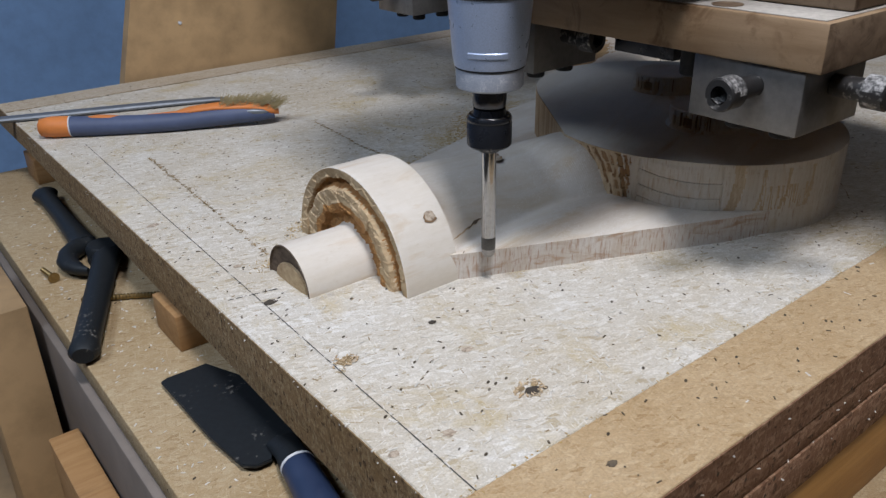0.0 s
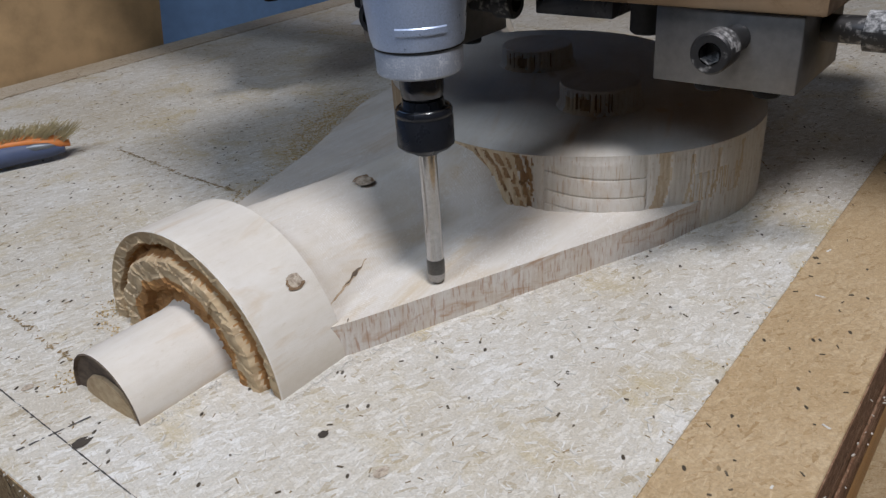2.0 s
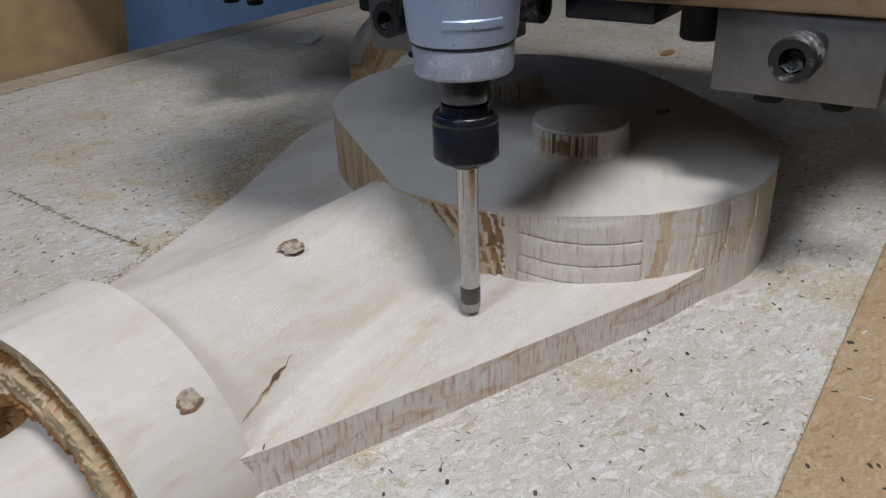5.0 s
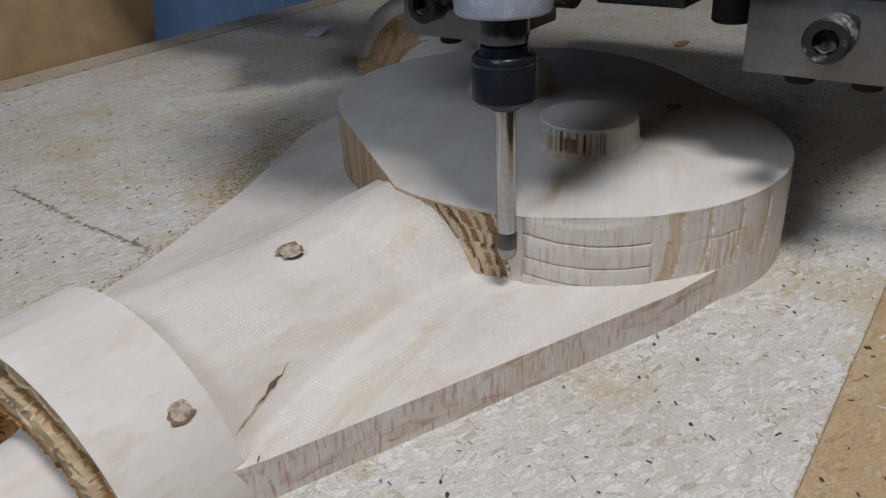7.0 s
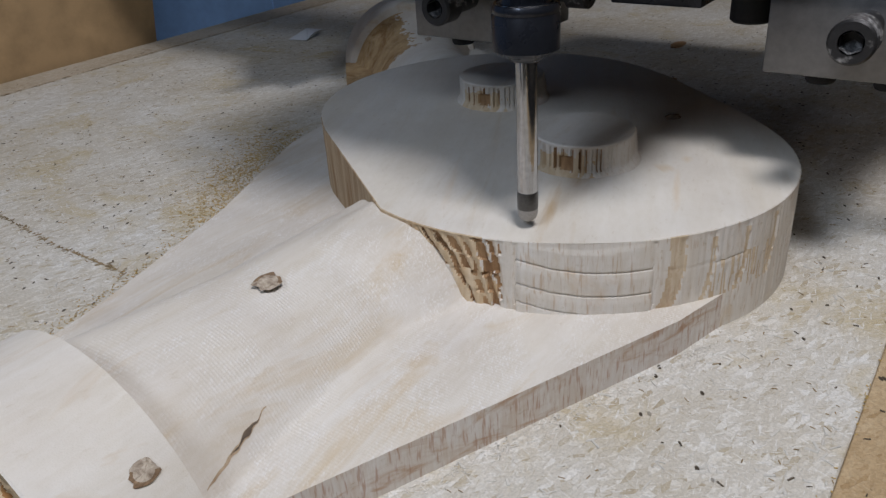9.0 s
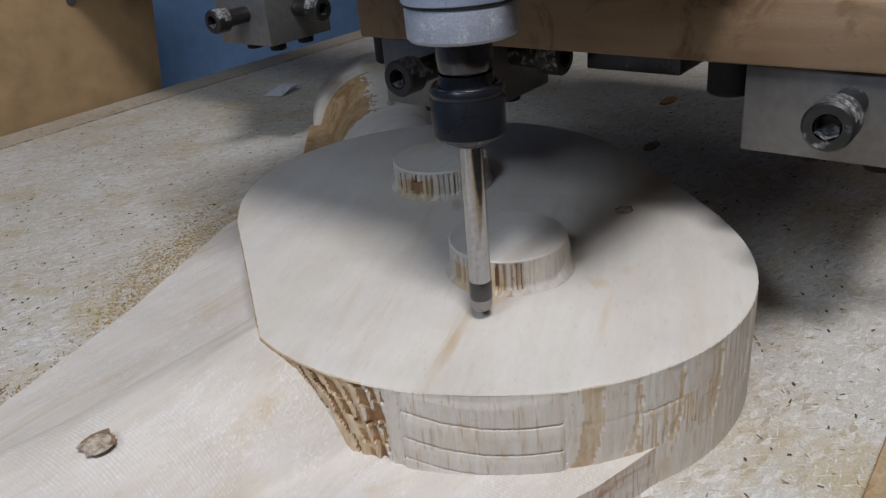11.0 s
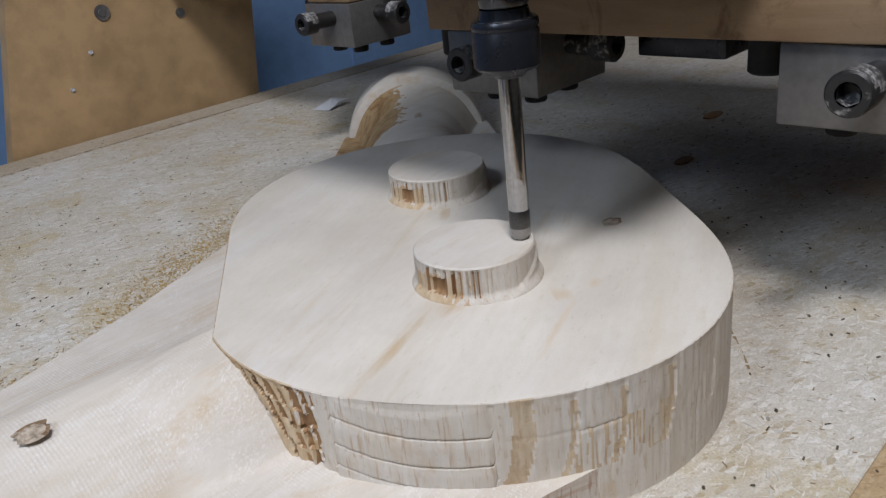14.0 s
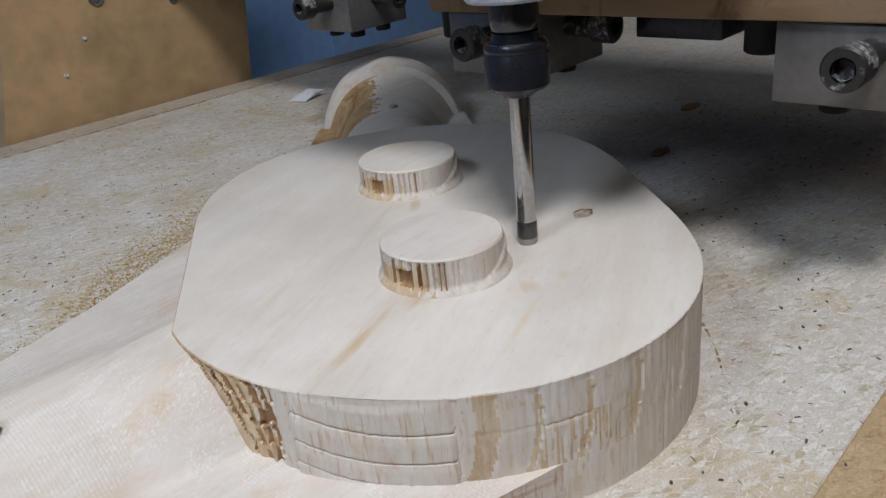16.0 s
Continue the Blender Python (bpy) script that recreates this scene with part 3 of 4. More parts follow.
def build_neck(parent):
    tube = ((0.098, 0.0560), (0.107, 0.0560), (0.14, 0.0520), (0.19, 0.0472), (0.26, 0.0455), (0.40, 0.0450))

    def height(x, y):
        r = lerp_table(tube, x)
        wide = smooth01(0.214, 0.2545, x) * smooth01(0.012, -0.012, y)
        r += 0.0135 * wide
        t = math.sqrt(max(r * r - y * y, 0.0))
        t = -smooth_max(-t, -0.0494, 0.006)
        flat = FLANGE if y < 0 else 0.0150 - 0.0115 * smooth01(0.040, far_edge(x), y)
        return smooth_max(flat, t, 0.014 - 0.008 * wide if y < 0 else 0.006) + 0.00015 * noise.noise((x * 300, y * 300, 0))

    def near_half(u, v):
        x = 0.098 + 0.235 * u
        y = near_edge(x) * (1 - v)
        return (x, y, height(x, y))

    def far_half(u, v):
        x = 0.098 + 0.359 * u
        y = far_edge(x) * v
        return (x, y, height(x, y))
    bm, vs = grid_surface(90, 60, near_half)
    skirt(bm, [row[0] for row in vs])
    bm, vs = grid_surface(120, 60, far_half, bm)
    skirt(bm, [row[-1] for row in vs])
    bmesh.ops.remove_doubles(bm, verts=bm.verts, dist=0.00002)
    part("neck", bm, [M_NECK, M_FLANGE], parent, "pale half-round neck flaring into a flat flange", 50)
    # brown split with a dark knot that runs down the neck to the collar
    for name, mat, t0, t1, wide, lift in (("split", M_SPLIT, 0.0, 1.0, 0.0008, 0.0002), ("knot", M_CUTEND, 0.10, 0.62, 0.0004, 0.0004)):
        bm = bmesh.new()
        prev = None
        for k in range(25):
            t = t0 + (t1 - t0) * k / 24
            x, y = 0.1475 - 0.0350 * t, -0.0440 - 0.0085 * t + 0.0006 * noise.noise((t * 9, 0, 0))
            w = wide * (0.25 + 0.75 * math.sin(math.pi * k / 24)) * (0.75 + 0.5 * noise.noise((t * 14, 3, lift * 9000))) + 0.0006 * math.exp(-((t - 0.33) / 0.06) ** 2)
            pair = [bm.verts.new((x + w * 0.7 * q, y + w * q * 0.9, height(x + w * 0.7 * q, y + w * q * 0.9) + lift)) for q in (-1, 1)]
            if prev:
                bm.faces.new((prev[0], prev[1], pair[1], pair[0]))
            prev = pair
        part(name, bm, mat, parent, "", 0)
    # the crack goes on below, at the foot of the collar
    bm = bmesh.new()
    prev = None
    for k in range(13):
        x, w = 0.1122 - 0.0030 * k / 12, 0.0005 * math.sin(math.pi * (k + 0.5) / 13)
        y = near_edge(x) + 0.0040 - 0.0042 * k / 12
        pair = [bm.verts.new((x + w * q, y, height(x, y) + 0.0003)) for q in (-1, 1)]
        if prev:
            bm.faces.new((prev[0], prev[1], pair[1], pair[0]))
        prev = pair
    part("crack", bm, M_CUTEND, parent, "", 0)


def build_arm(parent):
    """The second arm, turned away behind the body, with its collar."""
    m = Matrix.Translation((0.381, 0, 0)) @ Matrix.Rotation(radians(47), 4, "Z")
    tube = ((0.1, 0.047), (0.20, 0.0455), (0.255, 0.0425), (0.29, 0.0450), (0.318, 0.053), (0.33, 0.057))

    def place(u, v):
        x = 0.08 + 0.25 * u
        w = 0.085 - 0.02 * u
        y = -w + 2 * w * v
        r = lerp_table(tube, x)
        t = math.sqrt(max(r * r - y * y, 0.0))
        return m @ Vector((x, y, smooth_max(FLANGE * 0.7, t, 0.014)))
    bm, vs = grid_surface(150, 110, place)
    skirt(bm, [row[0] for row in vs])
    skirt(bm, [row[-1] for row in vs])
    inv = m.inverted()
    for f in bm.faces:
        c = inv @ f.calc_center_median()
        if c.x > 0.246 + 0.012 * noise.noise((c.y * 60, c.x * 40, 0)) + 0.010 * noise.noise((c.y * 260, c.x * 200, 3)) and c.y > 0.011 + 0.012 * noise.noise((c.x * 80, 1, 0)) + 0.010 * noise.noise((c.x * 300, c.y * 300, 4)):
            f.material_index = 2
    part("far_neck", bm, [M_LIME, M_SIDE, M_ARMSTAIN], parent, "half-round neck of the far arm", 50)
    turn = m @ pose(0.325, 0, 0, 90, 0, 90)
    bm = lathe([(0.0, 0.0), (0.056, 0.0), (0.0615, 0.002), (0.0630, 0.006), (0.0628, 0.040), (0.0, 0.040)], 72, m=turn, half=True)
    for f in bm.faces:
        f.material_index = 1 if abs((m.to_3x3().inverted() @ f.normal).x) > 0.5 else 0
    bmesh.ops.recalc_face_normals(bm, faces=bm.faces)
    part("far_collar", bm, [M_LIME, M_FACE], parent, "half-round collar with brown torn inner face", 40)


def build_collar(parent):
    turn = pose(0, 0, 0, 90, 0, 90)
    prof = [(0.0645, 0.107), (0.0645, 0.0675), (0.0638, 0.0668), (0.0610, 0.0672), (0.0578, 0.0676), (0.0566, 0.0715), (0.0535, 0.0722), (0.0520, 0.0690), (0.0508, 0.0652),
            (0.0470, 0.0648), (0.0440, 0.0655), (0.0400, 0.0650), (0.0365, 0.0658), (0.0350, 0.0700), (0.0315, 0.0712), (0.0285, 0.0706), (0.0250, 0.0690)]
    bm = lathe([(0.0645, 0.107), (0.0645, 0.0675), (0.0640, 0.0668)], 120, m=turn, half=True)
    depth = sorted(prof[2:])
    n, rows = 330, 64
    grid, info = [], []
    for i in range(rows + 1):
        r0 = 0.0640 - 0.0392 * i / rows
        row, tag = [], []
        for k in range(n + 1):
            a = math.pi * k / n
            calm = smooth01(0.0640, 0.0615, r0)
            r = r0 + calm * (0.0022 * noise.noise((a * 4, r0 * 60, 5)) + 0.0006 * noise.noise((a * 13, r0 * 150, 8)))
            y, z = r0 * math.cos(a), r0 * math.sin(a)
            # chips torn out in slanting rows
            dist, spots = noise.voronoi((y / 0.0170 + z / 0.030, z / 0.0078 - y / 0.020, 3.0))
            h = noise.cell((spots[0].x * 9.1, spots[0].y * 7.7, 2.0))
            x = lerp_table(depth, r) + calm * (0.0006 * h + 0.0012 * (dist[0] - 0.4) + 0.00012 * noise.noise((y * 700, z * 700, 1)))
            ridge = dist[1] - dist[0]
            x -= calm * 0.0008 * smooth01(0.10, 0.0, ridge)
            row.append(bm.verts.new((x, y, z)))
            tag.append((x, ridge, r))
        grid.append(row)
        info.append(tag)
    for i in range(rows):
        for k in range(n):
            f = bm.faces.new((grid[i][k], grid[i][k + 1], grid[i + 1][k + 1], grid[i + 1][k]))
            x, ridge, r = info[i][k]
            y, z = grid[i][k].co.y, grid[i][k].co.z
            # recesses get orange brown wood, dark enough to carry their own shade
            f.material_index = 2 if x > 0.0690 or r < 0.0415 + 0.003 * noise.noise((y * 120, z * 120, 4)) else 3 if ridge < 0.03 else 1
    part("collar", bm, [M_LIME, M_FACE, M_RECESS, M_TAN], parent, "half-round collar with rough chipped brown face", 30)
    bm = lathe([(0.0275, 0.0715), (0.0262, 0.0690), (0.0257, 0.0640), (0.0257, 0.0215), (0.0250, 0.0210), (0.0240, 0.0225), (0.0130, 0.0245), (0.0, 0.0250)], 60, m=turn, half=True)
    lathe([(0.0200, 0.0240), (0.0192, 0.0222), (0.0120, 0.0215), (0.0, 0.0212)], 60, bm, turn @ Matrix.Translation((-0.0015, 0, 0)) @ Matrix.Diagonal((1.0, 0.66, 1.0, 1.0)), half=True)
    for f in bm.faces:
        c = f.calc_center_median()
        f.material_index = 0 if c.x > 0.0255 else (2 if math.hypot(c.y + 0.0015, c.z / 0.66) > 0.0196 else 1)
    part("journal", bm, [M_LIME, M_FACE, M_CUTEND], parent, "small half-round end stub with dark cut end", 30)


def build_boss(parent, x, y, r):
    n, rows = 240, 20
    bm = bmesh.new()
    rings, slit_shade = [], []
    for i in range(rows + 1):
        z = BOSS - 0.0007 - 0.0149 * i / rows
        ring, mask = [], []
        for k in range(n):
            a = 2 * math.pi * k / n
            deg = math.degrees(a) % 360
            torn = smooth01(148, 160, deg) * (1 - smooth01(222, 250, deg))
            s = torn * slits(deg / 6.4, x * 100, 0.22) * smooth01(BOSS - 0.0008, BOSS - 0.0025, z)
            hole = smooth01(9, 6, abs(deg - 186)) * smooth01(BOSS - 0.005, BOSS - 0.0062, z) * smooth01(BOSS - 0.0128, BOSS - 0.0115, z)
            s = max(s * smooth01(BOSS - 0.0150, BOSS - 0.0120, z), hole)
            flare = 0.0022 * smooth01(BOSS - 0.0118, BOSS - 0.0156, z)
            # skirt still to be cut away, rising along the side
            skirt_top = BOSS - 0.0160 + 0.0130 * smooth01(235, 330, deg)
            uncut = smooth01(skirt_top + 0.0003, skirt_top - 0.0003, z) * smooth01(238, 246, deg)
            q = r + flare + 0.0009 * uncut - 0.0019 * s + 0.0002 * noise.noise((deg * 0.4, z * 500, 3))
            ring.append(bm.verts.new((x + q * math.cos(a), y + q * math.sin(a), z)))
            mask.append(s)
        rings.append(ring)
        slit_shade.append(mask)
    for i, (a, c) in enumerate(zip(rings, rings[1:])):
        for k in range(n):
            j = (k + 1) % n
            f = bm.faces.new((c[k], c[j], a[j], a[k]))
            deg = 360 * (k + 0.5) / n
            s = (slit_shade[i][k] + slit_shade[i][j] + slit_shade[i + 1][j] + slit_shade[i + 1][k]) / 4
            # index 2 darkens the slits and the hole: torn brown plus painted shade
            f.material_index = 2 if s > 0.38 else 3 if 152 < deg < 206 + 30 * noise.noise((deg * 0.2, i * 0.2, x)) and i > 5 + 4 * noise.noise((deg * 0.15, 3, x)) else 1
    cap = [bm.verts.new((x + (r - 0.0006) * math.cos(2 * math.pi * k / n), y + (r - 0.0006) * math.sin(2 * math.pi * k / n), BOSS)) for k in range(n)]
    for k in range(n):
        j = (k + 1) % n
        bm.faces.new((rings[0][k], rings[0][j], cap[j], cap[k]))
    bm.faces.new(cap)
    part("boss", bm, [M_LIME, M_SIDE, M_TORN, M_TAN], parent, "round raised boss with torn brown side", 40)


def knot_hole(parent, x, y, z, r, normal=(0, 0, 1), name="filled_hole"):
    m = Matrix.Translation((x, y, z)) @ Vector(normal).to_track_quat("Z", "Y").to_matrix().to_4x4()
    bm = bmesh.new()
    seg = 26
    out = [bm.verts.new(m @ Vector((r * (1 + 0.5 * noise.noise((k * 0.45, x * 90, 0))) * math.cos(2 * math.pi * k / seg), r * 0.8 * math.sin(2 * math.pi * k / seg), 0.0003))) for k in range(seg)]
    inn = [bm.verts.new(m @ (0.72 * Vector((r * math.cos(2 * math.pi * k / seg), r * 0.8 * math.sin(2 * math.pi * k / seg), 0)) + Vector((0, 0, 0.0005 + 0.0004 * noise.noise((k * 2.3, y * 70, 2)))))) for k in range(seg)]
    mid = bm.verts.new(m @ Vector((0, 0, 0.0007)))
    for k in range(seg):
        j = (k + 1) % seg
        # hole is flat: half its rim is dark, the edge shade put into colour
        bm.faces.new((out[k], out[j], inn[j], inn[k])).material_index = 1 if math.sin(2 * math.pi * k / seg + x * 40) > -0.1 else 0
        bm.faces.new((inn[k], inn[j], mid)).material_index = 0
    part(name, bm, [M_HOLE, M_HOLESHADE], parent, "", 0)


def build_workpiece():
    wp = tagged(empty("carved_workpiece"), "pale limewood elbow casting pattern being milled, with torn brown end grain", "wooden pattern")
    build_body(wp)
    build_neck(wp)
    build_arm(wp)
    build_collar(wp)
    build_boss(wp, 0.3547, -0.0634, 0.0258)
    build_boss(wp, 0.4230, 0.0267, 0.0265)
    knot_hole(wp, 0.1856, -0.0096, 0.0483, 0.0062, (0, -0.2, 1))
    knot_hole(wp, 0.0960, -0.0498, 0.0412, 0.0048, (0, -0.77, 0.63))
    knot_hole(wp, 0.4312, -0.0812, TOP, 0.0055)
    knot_hole(wp, 0.5584, 0.1872, 0.0425, 0.0058, (-0.3, 0.2, 1))
    return wp


build_workpiece()

# ---- router: gantry that slides along x, spindle that also rises ----
TIP_Y = -0.0784


def cap_screw(parent, m, r=0.0089, h=0.012, shank=0.022, mat=None, name="cap_screw"):
    """Socket head screw: its head looks along local +z, the shank runs back."""
    bm = lathe([(0.0, h - 0.0065), (r * 0.50, h - 0.0065)], 6, m=m)
    lathe([(r * 0.50, h - 0.0065), (r * 0.52, h - 0.0002)], 6, bm, m)
    lathe([(r * 0.54, h), (r * 0.90, h), (r, h - 0.001), (r, h * 0.5), (r, 0.0), (r * 0.70, 0.0), (r * 0.70, -shank * 0.4), (r * 0.68, -shank)], 40, bm, m)
    bm.normal_update()
    axis = m.to_3x3() @ Vector((0, 0, 1))
    for f in bm.faces:
        c = f.calc_center_median() - m.translation
        away = c - axis * c.dot(axis)
        side = away.length
        if mat is None and (side > r * 0.7 and abs(f.normal.dot(axis)) < 0.4 and away.z / side > 0.25 + 0.3 * noise.noise(c * 400)
                            or 0 < side < r * 0.53 and away.z < -side * 0.75):
            f.material_index = 1
    return part(name, bm, [mat or M_SCREW, M_SCREWDUST], parent, "", 40)


def build_gantry():
    g = tagged(empty("gantry"), "wooden router gantry with aluminium bearing blocks and side panel", "router gantry")
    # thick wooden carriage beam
    # the -y end face takes the darker wood, its shade put into the colour
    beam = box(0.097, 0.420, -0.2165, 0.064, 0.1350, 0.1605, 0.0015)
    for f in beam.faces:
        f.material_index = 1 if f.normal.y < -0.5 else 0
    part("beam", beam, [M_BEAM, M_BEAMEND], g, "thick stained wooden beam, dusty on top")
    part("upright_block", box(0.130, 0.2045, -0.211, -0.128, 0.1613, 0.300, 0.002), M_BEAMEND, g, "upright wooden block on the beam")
    # added out of view to block the window lamp above the beam
    part("unseen_shade_board", box(0.205, 0.2345, -0.200, 0.612, 0.1608, 0.3002, 0.002), M_BEAM, g)
    part("dust_layer", box(0.100, 0.204, -0.213, 0.062, 0.1606, 0.1611, 0.0001, 1), M_DUSTTOP, g, "pale dust lying on the beam")
    part("bolt_hole", lathe([(0, 0.1613), (0.0075, 0.1613), (0.0085, 0.1616), (0.0085, 0.1609)], 28, m=Matrix.Translation((0.1098, -0.1510, 0))), M_BEAMEND, g, "dark bolt hole in the dusty beam top")
    part("hanger", box(0.187, 0.245, 0.247, 0.303, 0.1352, 0.3003, 0.002), M_BEAM, g)
    # never in view: ties the panel on, stretched to shade the board
    part("unseen_shade_beam", box(0.140, 0.250, -0.335, 0.612, 0.3005, 0.42, 0.003), M_BEAM, g)
    # spindle holder above view, its size set by the shadow it casts
    part("unseen_spindle_mount", box(-0.012, 0.1385, -0.150, 0.072, 0.196, 0.345, 0.004), M_ALU, g, "unseen aluminium block round the spindle, sized to shade the work")
    for y0, y1, bx in ((-0.2075, -0.1405, 0.0), (-0.012, 0.052, 0.0), (0.245, 0.305, 0.085)):
        blk = part("bearing_block", box(0.1000 + bx, 0.1650 + bx, y0, y1, 0.0996, 0.1347, 0.0012), M_ALU, g, "grey aluminium bearing block")
        yc = (y0 + y1) / 2
        cap_screw(blk, pose(0.0800 + bx, yc - 0.0055, 0.1232, 0, -90, 0), shank=0.0201)
        cap_screw(blk, pose(0.131 + bx, y0 - 0.018, 0.1235, 90, 0, 0), shank=0.0181)
        for dx, dy in ((0.018, 0.012), (0.018, -0.016), (0.048, 0.012), (0.048, -0.016)):
            cap_screw(blk, pose(0.10 + bx + dx, yc + dy, 0.0991, 180, 0, 0), 0.0065, 0.006, 0.004, M_FOOT)
        part("rubber_cap", lathe([(0, 0.1165), (0.0085, 0.1165), (0.0095, 0.1175), (0.0095, 0.1349)], 24, m=Matrix.Translation((0.122 + bx, y1 + 0.013, 0))), M_FOOT, g)
    part("rail", box(0.140, 0.260, -0.098, -0.049, 0.1165, 0.1348, 0.001), M_BLACK, g, "dark flat rail under the beam")
    # side panel at the far end, its edges raked
    bm = bmesh.new()
    lo, hi = [], []
    for y, row in ((0.613, lo), (0.631, hi)):
        for x, z in ((-0.012, -0.06), (0.302, -0.06), (0.372, 0.42), (0.115, 0.42)):
            row.append(bm.verts.new((x, y, z)))
    bm.faces.new(lo)
    bm.faces.new(hi[::-1])
    for k in range(4):
        bm.faces.new((lo[k], hi[k], hi[(k + 1) % 4], lo[(k + 1) % 4]))
    panel = part("side_panel", bm, M_PANEL, g, "varnished brown side panel with screws")
    for x, z, r in ((0.139, 0.132, 0.0085), (0.229, 0.117, 0.0055), (0.085, 0.060, 0.0022), (0.115, 0.094, 0.0022)):
        part("panel_screw", lathe([(0, 0.002), (r * 0.5, 0.002), (r * 0.55, 0.0008), (r, 0.0016), (r, 0)], 18, m=pose(x, 0.6128, z, 90, 0, 0)), M_ALU if r > 0.003 else M_PAPER, panel)
    return g


def build_spindle():
    s = tagged(empty("spindle"), "silver router spindle with black collet nut and ball-nose cutter", "router spindle")
    part("cutter_tip", lathe([(0, 0), (0.0016, 0.0004), (0.0031, 0.0013), (0.0040, 0.0028), (0.0043, 0.0045), (0.0043, 0.0062)], 28), M_TIP, s, "dusty light grey ball nose")
    part("cutter", lathe([(0.0043, 0.0062), (0.0044, 0.0066), (0.0044, 0.0134), (0.0042, 0.0140)], 28), M_FLUTE, s, "dark worn cutting band")
    part("shank", lathe([(0.0042, 0.0140), (0.0043, 0.0145), (0.0043, 0.078)], 32), M_CHROME, s, "bright ground steel shank")
    part("collet_nut", lathe([(0.0043, 0.0690), (0.0062, 0.0690), (0.0075, 0.0705), (0.0115, 0.0720), (0.0130, 0.0735), (0.0130, 0.0862), (0.0126, 0.0868), (0.0126, 0.0874), (0.0130, 0.0880), (0.0130, 0.0892), (0.0123, 0.0905), (0.0100, 0.0908), (0.0092, 0.0945)], 44), M_BLACK, s, "black collet nut")
    part("nut_rim", lathe([(0.0108, 0.0906), (0.0118, 0.0909), (0.0121, 0.0906)], 44), M_CHROME, s, "bright worn rim of the nut")
    part("nose_seam", lathe([(0.0180, 0.1180), (0.0193, 0.1181), (0.0194, 0.1190), (0.0185, 0.1194)], 48), M_FOOT, s, "dark seam above the ring")
    part("spindle_shaft", lathe([(0.0080, 0.0940), (0.0094, 0.0960), (0.0098, 0.1000), (0.0098, 0.1080)], 36), M_DARKSTEEL, s)
    part("dust_ring", lathe([(0.0098, 0.1068), (0.0180, 0.1068), (0.0188, 0.1078), (0.0190, 0.1170), (0.0186, 0.1182)], 48), M_RING, s, "dusty light grey nose ring")
    part("housing", lathe([(0.0186, 0.1182), (0.0197, 0.1192), (0.0205, 0.1230), (0.0242, 0.1680), (0.0265, 0.2000), (0.0275, 0.2300), (0.0275, 0.400), (0.0, 0.4)], 56), M_SILVER, s, "tapered silver spindle nose")
    band = lathe([(0.02335, 0.1558), (0.02375, 0.1562), (0.02385, 0.1572), (0.02375, 0.1576)], 56)
    part("seam_band", band, M_DARKSTEEL, s, "thin seam round the nose")
    ridge = bmesh.new()
    prev = None
    for k in range(13):
        a = radians(-165 + 5.0 * k)
        row = [ridge.verts.new((r * math.cos(a), r * math.sin(a), z)) for r, z in ((0.0206, 0.1254), (0.0213, 0.1260), (0.0215, 0.1284), (0.0208, 0.1292))]
        if prev:
            for q in range(3):
                ridge.faces.new((prev[q], row[q], row[q + 1], prev[q + 1]))
        prev = row
    part("nose_ridge", ridge, M_SILVER, s, "raised silver ridge on the nose")
    return s


gantry = build_gantry()
spindle = build_spindle()


# ---- marks on the spoilboard ----
def strip(points, width, z=0.0003, jitter=0.0, breaks=0.0):
    bm = bmesh.new()
    rnd = random.Random(5)
    for (x0, y0), (x1, y1) in zip(points, points[1:]):
        d = Vector((x1 - x0, y1 - y0))
        nrm = Vector((-d.y, d.x)).normalized() * width / 2
        n = max(int(d.length / 0.0016), 1)
        prev = None
        for k in range(n + 1):
            c = Vector((x0, y0)) + d * k / n
            w = nrm * (1 + jitter * rnd.uniform(-1, 1))
            pair = (bm.verts.new((c.x + w.x, c.y + w.y, z)), bm.verts.new((c.x - w.x, c.y - w.y, z)))
            if prev and rnd.random() >= breaks:
                bm.faces.new((prev[0], prev[1], pair[1], pair[0]))
            prev = pair
    bmesh.ops.delete(bm, geom=[v for v in bm.verts if not v.link_faces], context="VERTS")
    return bm


